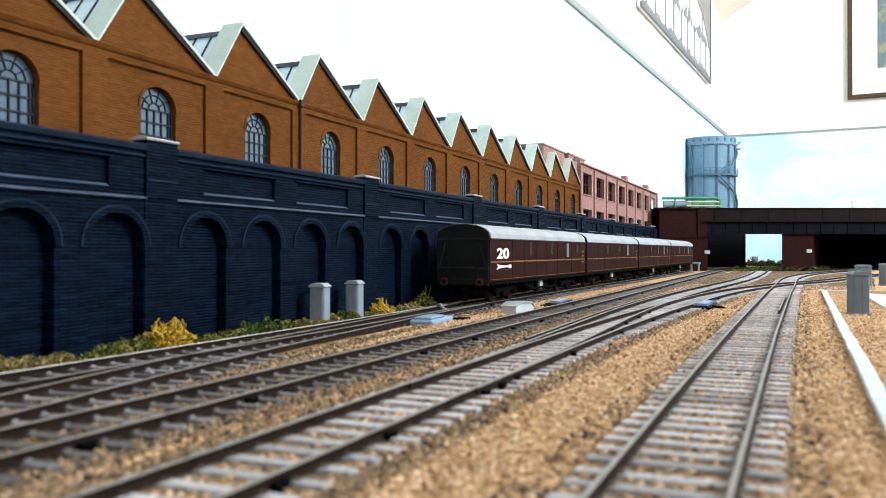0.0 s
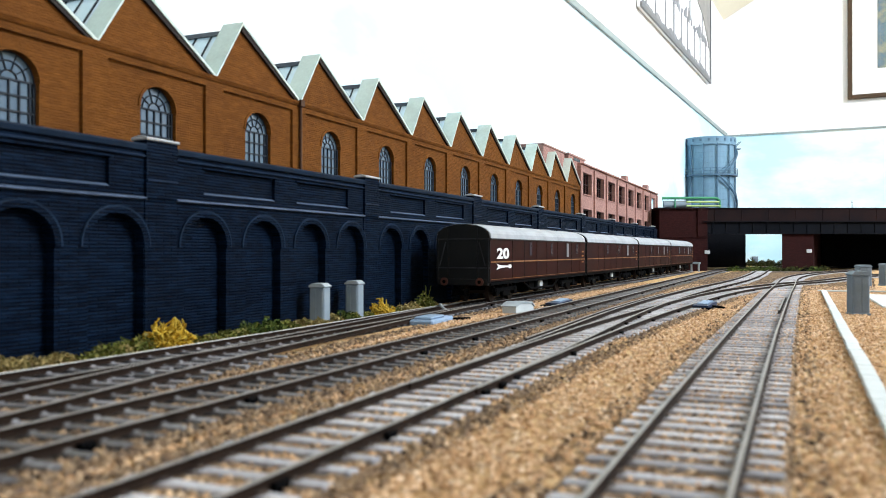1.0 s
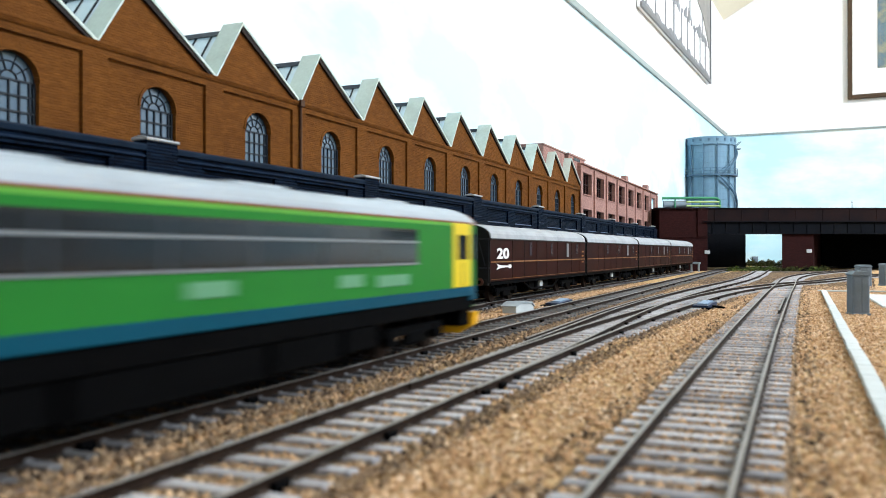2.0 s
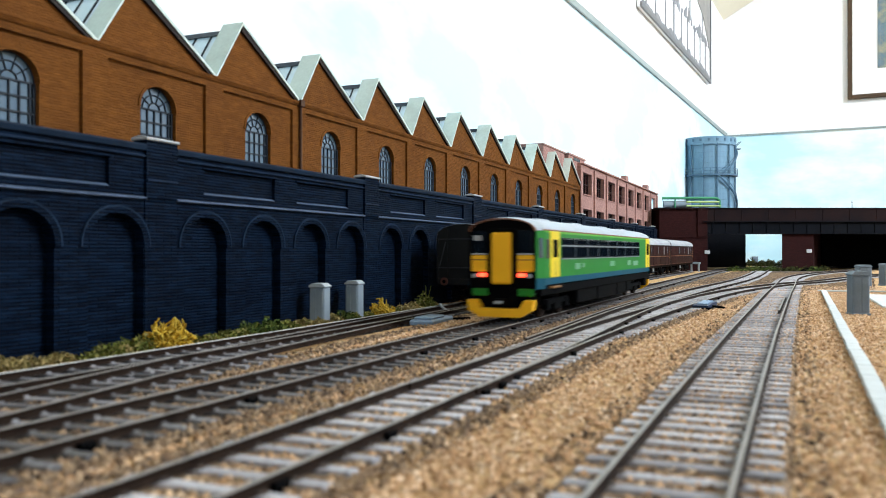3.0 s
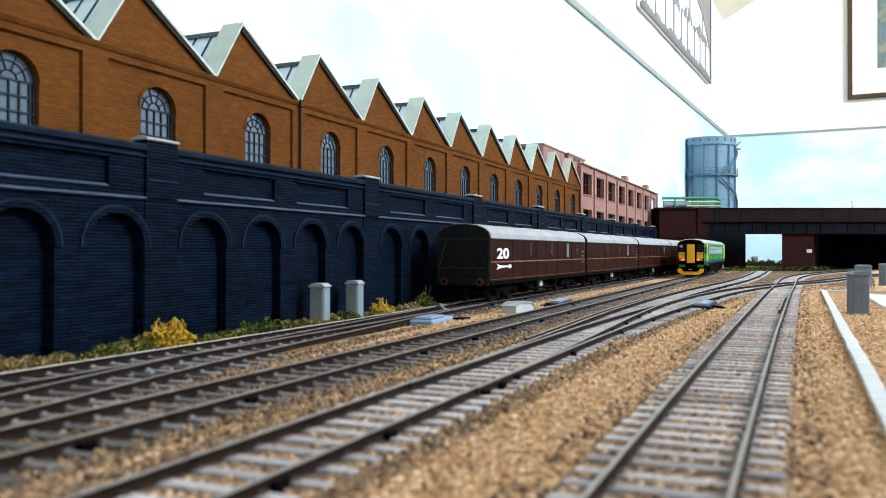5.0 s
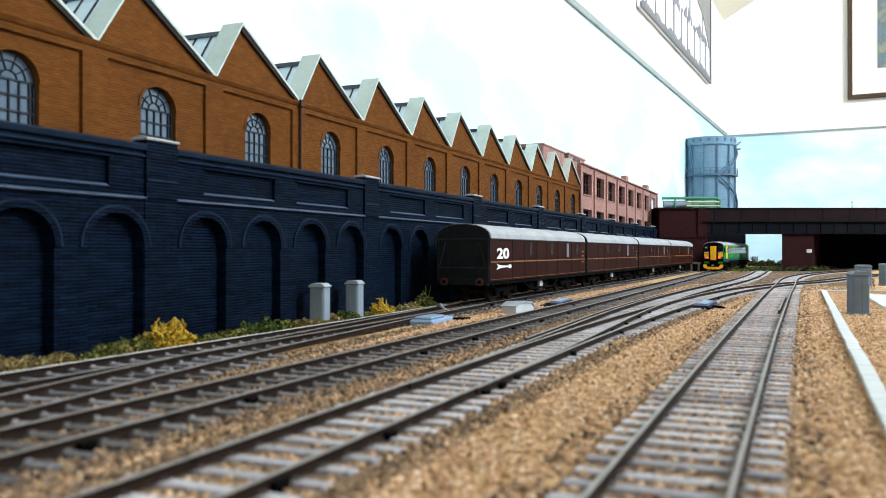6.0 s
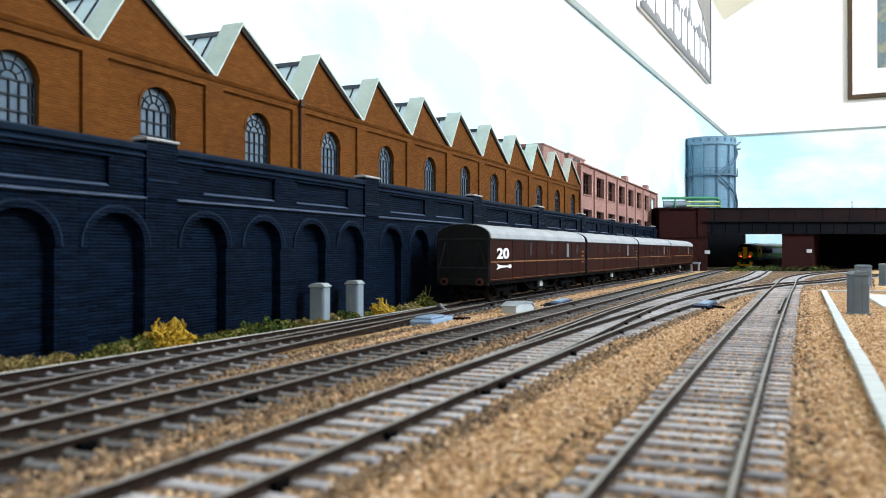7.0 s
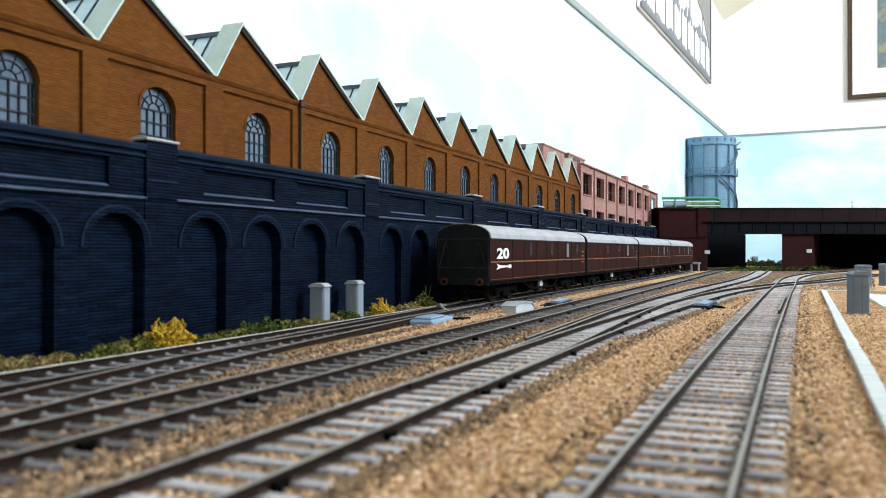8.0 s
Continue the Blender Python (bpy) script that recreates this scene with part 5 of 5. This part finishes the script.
def lineside():
    g = "lineside relay cabinets"
    cabinet("pale grey relay cabinet by the retaining wall", -210, 337.5, 7.6, 7.4, 20.0, M_CAB, 8, g)
    cabinet("pale grey relay cabinet beside the wall weeds", -208, 367.5, 7.0, 8.0, 20.4, M_CAB, 8, g)
    cabinet("slate grey relay cabinet by the concrete trough", 31, 505, 9.2, 8.0, 24.4, M_CAB2, 20, g)
    cabinet("grey relay cabinet on sandy ground", 60, 905, 11.5, 12.0, 22.0, M_CAB2, 20, g)
    cabinet("grey relay cabinet at the yard edge", 87, 950, 16.0, 13.0, 23.0, M_CAB2, 20, g)
    # concrete cable trough with lids
    t = thing("cable_trough", "white concrete cable trough laid on the ballast", "cable trough")
    part("channel", prism(fresh(), [(14.6, 60), (18.2, 60), (22.6, 768), (19.0, 768)], "Z", -1, 1.2), M_CONCRETE, t)
    lid = mesh_of("trough_lid", box(fresh(), -2.1, 2.1, -9.8, 9.8, 1.2, 2.3, 0.25), M_CONCRETE)
    rnd = random.Random(5)
    for k in range(35):
        piece("trough_lid", lid, t, 16.4 + 0.00621 * (14 + k * 20) + rnd.uniform(-0.15, 0.15), 74 + k * 20, rnd.uniform(0, 0.15), -0.36 + rnd.uniform(-0.6, 0.6))
    for k in range(4):
        piece("trough_lid", lid, t, 26 + k * 20, 762 + k * 1.5, 0.0, 90)
    slab = thing("concrete_slab", "pale concrete slab let into the ground", "slab", at(60, 640, 0, 0))
    part("slab", box(fresh(), -12, 60, -75, 75, -1, 1.6, 0.3), M_CONCRETE, slab)
    # point motor casings
    m = thing("point_motor", "pale blue-grey point motor casing beside the siding", "point motor", at(-164, 368, -0.6, 4))
    part("casing", box(fresh(), -6, 6, -18, 14, 0, 3.2, 0.9), M_BLUEBOX, m)
    part("lid", box(fresh(), -4.6, 4.6, -15, 4, 3.1, 4.4, 0.6), M_BLUEBOX, m)
    part("rod", rod(fresh(), (4, 10, 1.6), (12, 22, 1.2), 0.8, 6), M_BLACK, m)
    w = thing("cable_loop", "bent grey cable end by the siding", "cable")
    part("cable", tube(fresh(), [(-196 + 2 * k, 438 - 2.2 * k + 4 * math.sin(k * 0.6), 0.8 + 4.2 * math.sin(k * math.pi / 11)) for k in range(12)], 0.7, 6), M_COPING, w)
    b = thing("equipment_box", "pale concrete equipment box with a sloped lid", "equipment box", at(-146, 441, 0, -14))
    part("box_body", prism(fresh(), [(-7, -1), (12, -1), (12, 3.4), (9, 5.6), (-2, 6.0), (-7, 3.8)], "X", -4, 5), M_CONCRETE, b)
    part("lid", prism(fresh(), [(-7.6, 3.9), (-2, 6.0), (9, 5.6), (12.4, 3.4), (12.8, 3.9), (9.4, 6.4), (-2.2, 6.8), (-8, 4.5)], "X", -4.6, 5.6), M_CABTOP, b, "grey weathered lid")
    for x, y in ((-140, 512), (-52, 525)):
        q = thing("ground_signal", "small blue-topped ground unit on a dark base", "ground unit", at(x, y, 0, -10), "small blue-topped ground units")
        part("base", box(fresh(), -7, 7, -13, 13, -0.8, 1.2, 0.4), M_BLACK, q)
        part("casing", prism(fresh(), [(-10, 1.0), (10, 1.0), (10, 4.0), (-10, 2.2)], "X", -4.8, 4.8), M_UNITCASE, q)
        part("lid", prism(fresh(), [(-5, 2.6), (8.5, 3.84), (8.5, 4.5), (-5, 3.2)], "X", -3.0, 3.0), M_BLUEBOX, q, "pale blue lid")
        part("arm", rod(fresh(), (5, 0, 1.6), (13, -4, 1.0), 0.7, 6), M_BLACK, q)
    sp = thing("scrap_pile", "dark heap of old rails beside the bridge pier", "scrap pile", CAMF @ at(640, 1436))
    for k in range(6):
        part("scrap_rail", rod(fresh(), (-14 + 2 * k, -3 + k, 1.2 + 0.7 * k), (16 - k, 4 - 1.5 * k, 1.0 + 1.0 * k), 1.3, 6), M_BLACK, sp)
    h = thing("buffer_stop", "pale timber buffer stop at the siding end", "buffer stop", at(-160, 1462, 0, 0))
    part("beam", box(fresh(), -9, 9, -3, 3, 13, 16.5, 0.4), M_CAB, h)
    for x in (-6, 6):
        part("post", box(fresh(), x - 1.5, x + 1.5, -2, 2, -1, 13, 0.3), M_CAB, h)
    k = thing("lineside_post", "small grey box among shrubs beyond the bridge", "post", CAMF @ at(725, 1905))
    part("box", box(fresh(), -6, 6, -5, 5, -2, 23, 0.6), M_CAB2, k)


def plant(name, label, mat, x, y, z, w, h, count, seed, leaf=1.0, twig=0.0, frame_m=None, thin=1.0):
    """A clump of many small bent leaves and strands."""
    rng = random.Random(seed)
    o = thing(name, label, "plant", (frame_m or Matrix()) @ at(x, y, z))
    bm = fresh()
    for i in range(count):
        a, r = rng.uniform(0, 6.283), math.sqrt(rng.random())
        lump = 0.55 + 0.45 * noise.noise((r * w * 0.25 * math.cos(a) + seed, r * w * 0.25 * math.sin(a), seed * 2.3))
        top = h * max(0.12, (1 - r * r * 0.8)) * (0.5 + lump)
        base = Vector((r * w * math.cos(a), r * w * 1.25 * math.sin(a), top * rng.random() ** 0.6))
        d = Vector((rng.uniform(-1, 1), rng.uniform(-1, 1), rng.uniform(-0.2, 1))).normalized()
        side = d.cross(Vector((rng.uniform(-1, 1), rng.uniform(-1, 1), rng.uniform(-1, 1)))).normalized()
        ln, wd = leaf * rng.uniform(1.2, 2.6), leaf * thin * rng.uniform(0.22, 0.5)
        bend = Vector((rng.uniform(-0.5, 0.5), rng.uniform(-0.5, 0.5), -0.4)) * ln * 0.4
        q = [base - side * wd, base + side * wd, base + d * ln * 0.55 + side * wd, base + d * ln * 0.55 - side * wd, base + d * ln + bend]
        vs = [bm.verts.new(p) for p in q]
        bm.faces.new((vs[0], vs[1], vs[2], vs[3]))
        bm.faces.new((vs[3], vs[2], vs[4]))
    part("leaves", bm, mat, o)
    st = fresh()
    for i in range(5):
        a = rng.uniform(0, 6.283)
        rod(st, (0, 0, -0.5), (w * 0.6 * math.cos(a), w * 0.7 * math.sin(a), h * rng.uniform(0.5, 1.0 + twig)), 0.35, 5, 0.15)
    part("stems", st, M_GBUSH, o)


def lichen_bush(label, mat, x, y, rx, ry, h, strands, seed, thick=0.5):
    """A springy tangle of forked, curling strands."""
    rng = random.Random(seed)
    o = thing("yellow_bush", label, "plant", at(x, y, 0))
    bm = fresh()

    def strand(p, d, r, left):
        for k in range(left):
            d = (d + Vector((rng.uniform(-0.7, 0.7), rng.uniform(-0.7, 0.7), rng.uniform(-0.55, 0.45)))).normalized()
            q = p + d * h * rng.uniform(0.12, 0.2)
            if (q.x / rx) ** 2 + (q.y / ry) ** 2 + (q.z / h) ** 2 > 1.5 or q.z < -0.3:
                d = (Vector((0, 0, h * 0.45)) - q).normalized()
                q = p + d * h * 0.12
            r2 = r * 0.86
            rod(bm, p, q, r, 5, r2)
            if rng.random() < 0.3 and left - k > 1:
                strand(q, (d + Vector((rng.uniform(-1, 1), rng.uniform(-1, 1), rng.uniform(-0.3, 0.8)))).normalized(), r2 * 0.85, min(2, left - k - 1))
            p, r = q, r2
    for i in range(strands):
        a, k = rng.uniform(0, 6.283), math.sqrt(rng.random())
        start = Vector((rx * 0.8 * k * math.cos(a), ry * 0.8 * k * math.sin(a), h * rng.random() * 0.75 * (1 - k * k * 0.6)))
        strand(start, Vector((math.cos(a) * k, math.sin(a) * k, rng.uniform(0.2, 1.0))).normalized(), thick * rng.uniform(0.7, 1.1), 5)
    part("tangle", bm, mat, o)


def plants():
    lichen_bush("bright yellow lichen bush against the dark wall", M_YBUSH, -207.5, 231.5, 7.0, 9.5, 10.0, 80, 3, 0.6)
    lichen_bush("straw-coloured lichen tuft at the wall foot", M_STRAW, -206, 163, 7, 9, 4.8, 50, 7, 0.5)
    lichen_bush("small yellow lichen bush beside the relay cabinets", M_YBUSH, -205, 392, 6, 8, 8.5, 60, 5, 0.55)
    plant("green_weed", "spindly green weed by the siding", M_GBUSH, -206, 450, 0, 6, 10, 300, 9, 1.2, 0.5)
    rnd = random.Random(8)
    # low weeds: (distance along the wall, height, olive, dark or straw)
    for y, h, kind in ((150, 3.2, 2), (176, 3.4, 2), (186, 3.6, 2), (195, 3.0, 0), (203, 4.6, 0), (209, 3.4, 2), (214, 4.4, 0), (220, 5.4, 0), (246, 3.2, 0), (254, 2.6, 0), (263, 3.4, 0), (272, 3.0, 0),
                       (281, 5.4, 1), (289, 6.0, 1), (297, 5.0, 1), (306, 4.0, 0), (315, 4.4, 2), (322, 3.4, 2), (330, 3.0, 2), (346, 4.2, 2), (354, 5.4, 1), (360, 4.0, 0), (378, 3.0, 0), (402, 4.0, 2), (412, 3.6, 0), (421, 4.4, 2),
                       (432, 4.4, 2), (440, 4.0, 0), (462, 4.2, 2), (60, 3, 0), (76, 4, 2), (92, 3, 0), (108, 4, 0), (122, 3, 2), (136, 3.4, 0)):
        label = ("low olive weeds along the wall foot", "dark green weeds along the wall foot", "dry straw-coloured moss along the wall foot")[kind]
        plant("weed_clump", label, (M_GBUSH, M_WEED, M_STRAW)[kind], -206.5 + rnd.uniform(-3, 2), y, 0, rnd.uniform(4.6, 6.4), h, 320, int(y), 0.75, 0, None, 1.3)
    for x, y, c in ((575, 1440, 1), (605, 1425, 0), (640, 1446, 0), (668, 1440, 0), (590, 1475, 1), (502, 1412, 1), (530, 1418, 1), (560, 1452, 1), (622, 1452, 1), (588, 1444, 0), (648, 1432, 1)):
        plant("weed_clump", "low olive weeds by the bridge pier" if c else "low dark weeds by the bridge pier", M_WEED if c else M_SHRUB, x, y, 0, 13, 8, 260, x, 1.7, 0, CAMF)
    for k in range(9):
        plant("shrub", "dark olive shrub beyond the bridge", M_SHRUB, 640 + k * 24, 1896 + rnd.uniform(-8, 10), 0, 14, rnd.uniform(12, 17), 420, 100 + k, 2.4, 0, CAMF)


def motions(unit):
    """The railcar runs along the main track at an even pace, its tail nearest the camera at the end."""
    pts = smooth_path(MAIN, 2.0)
    # distance along the line of the tail at a time
    def along(s):
        k = min(max(s / 2.0, 0), len(pts) - 2)
        i = int(k)
        return pts[i].lerp(pts[i + 1], k - i)
    rows = []
    for k in range(33):
        t = k * 0.25
        s = 900 + 274 + (377 if t < 2.8 else 370) * (min(t, 4.5) - 2.8) + 344 * max(0.0, t - 4.5) + 4.0 * math.exp(-((t - 3.0) / 0.4) ** 2)
        rear, front = along(s + 46), along(s + 260)
        d = (front - rear).normalized()
        p = rear - d * 46
        rows.append((t, at(p.x, p.y, 3.05, math.degrees(math.atan2(d.y, d.x)) - 90)))
    walk(unit, rows)


room()
table()
retaining_wall()
factory()
pink_mill()
bridge()
gas_tower()
pipework()
first_van = vans()
van_lettering(first_van)
unit = railcar()
lineside()
plants()
ground()
cinder_patch()
lines = tracks()
stones(lines)
motions(unit)
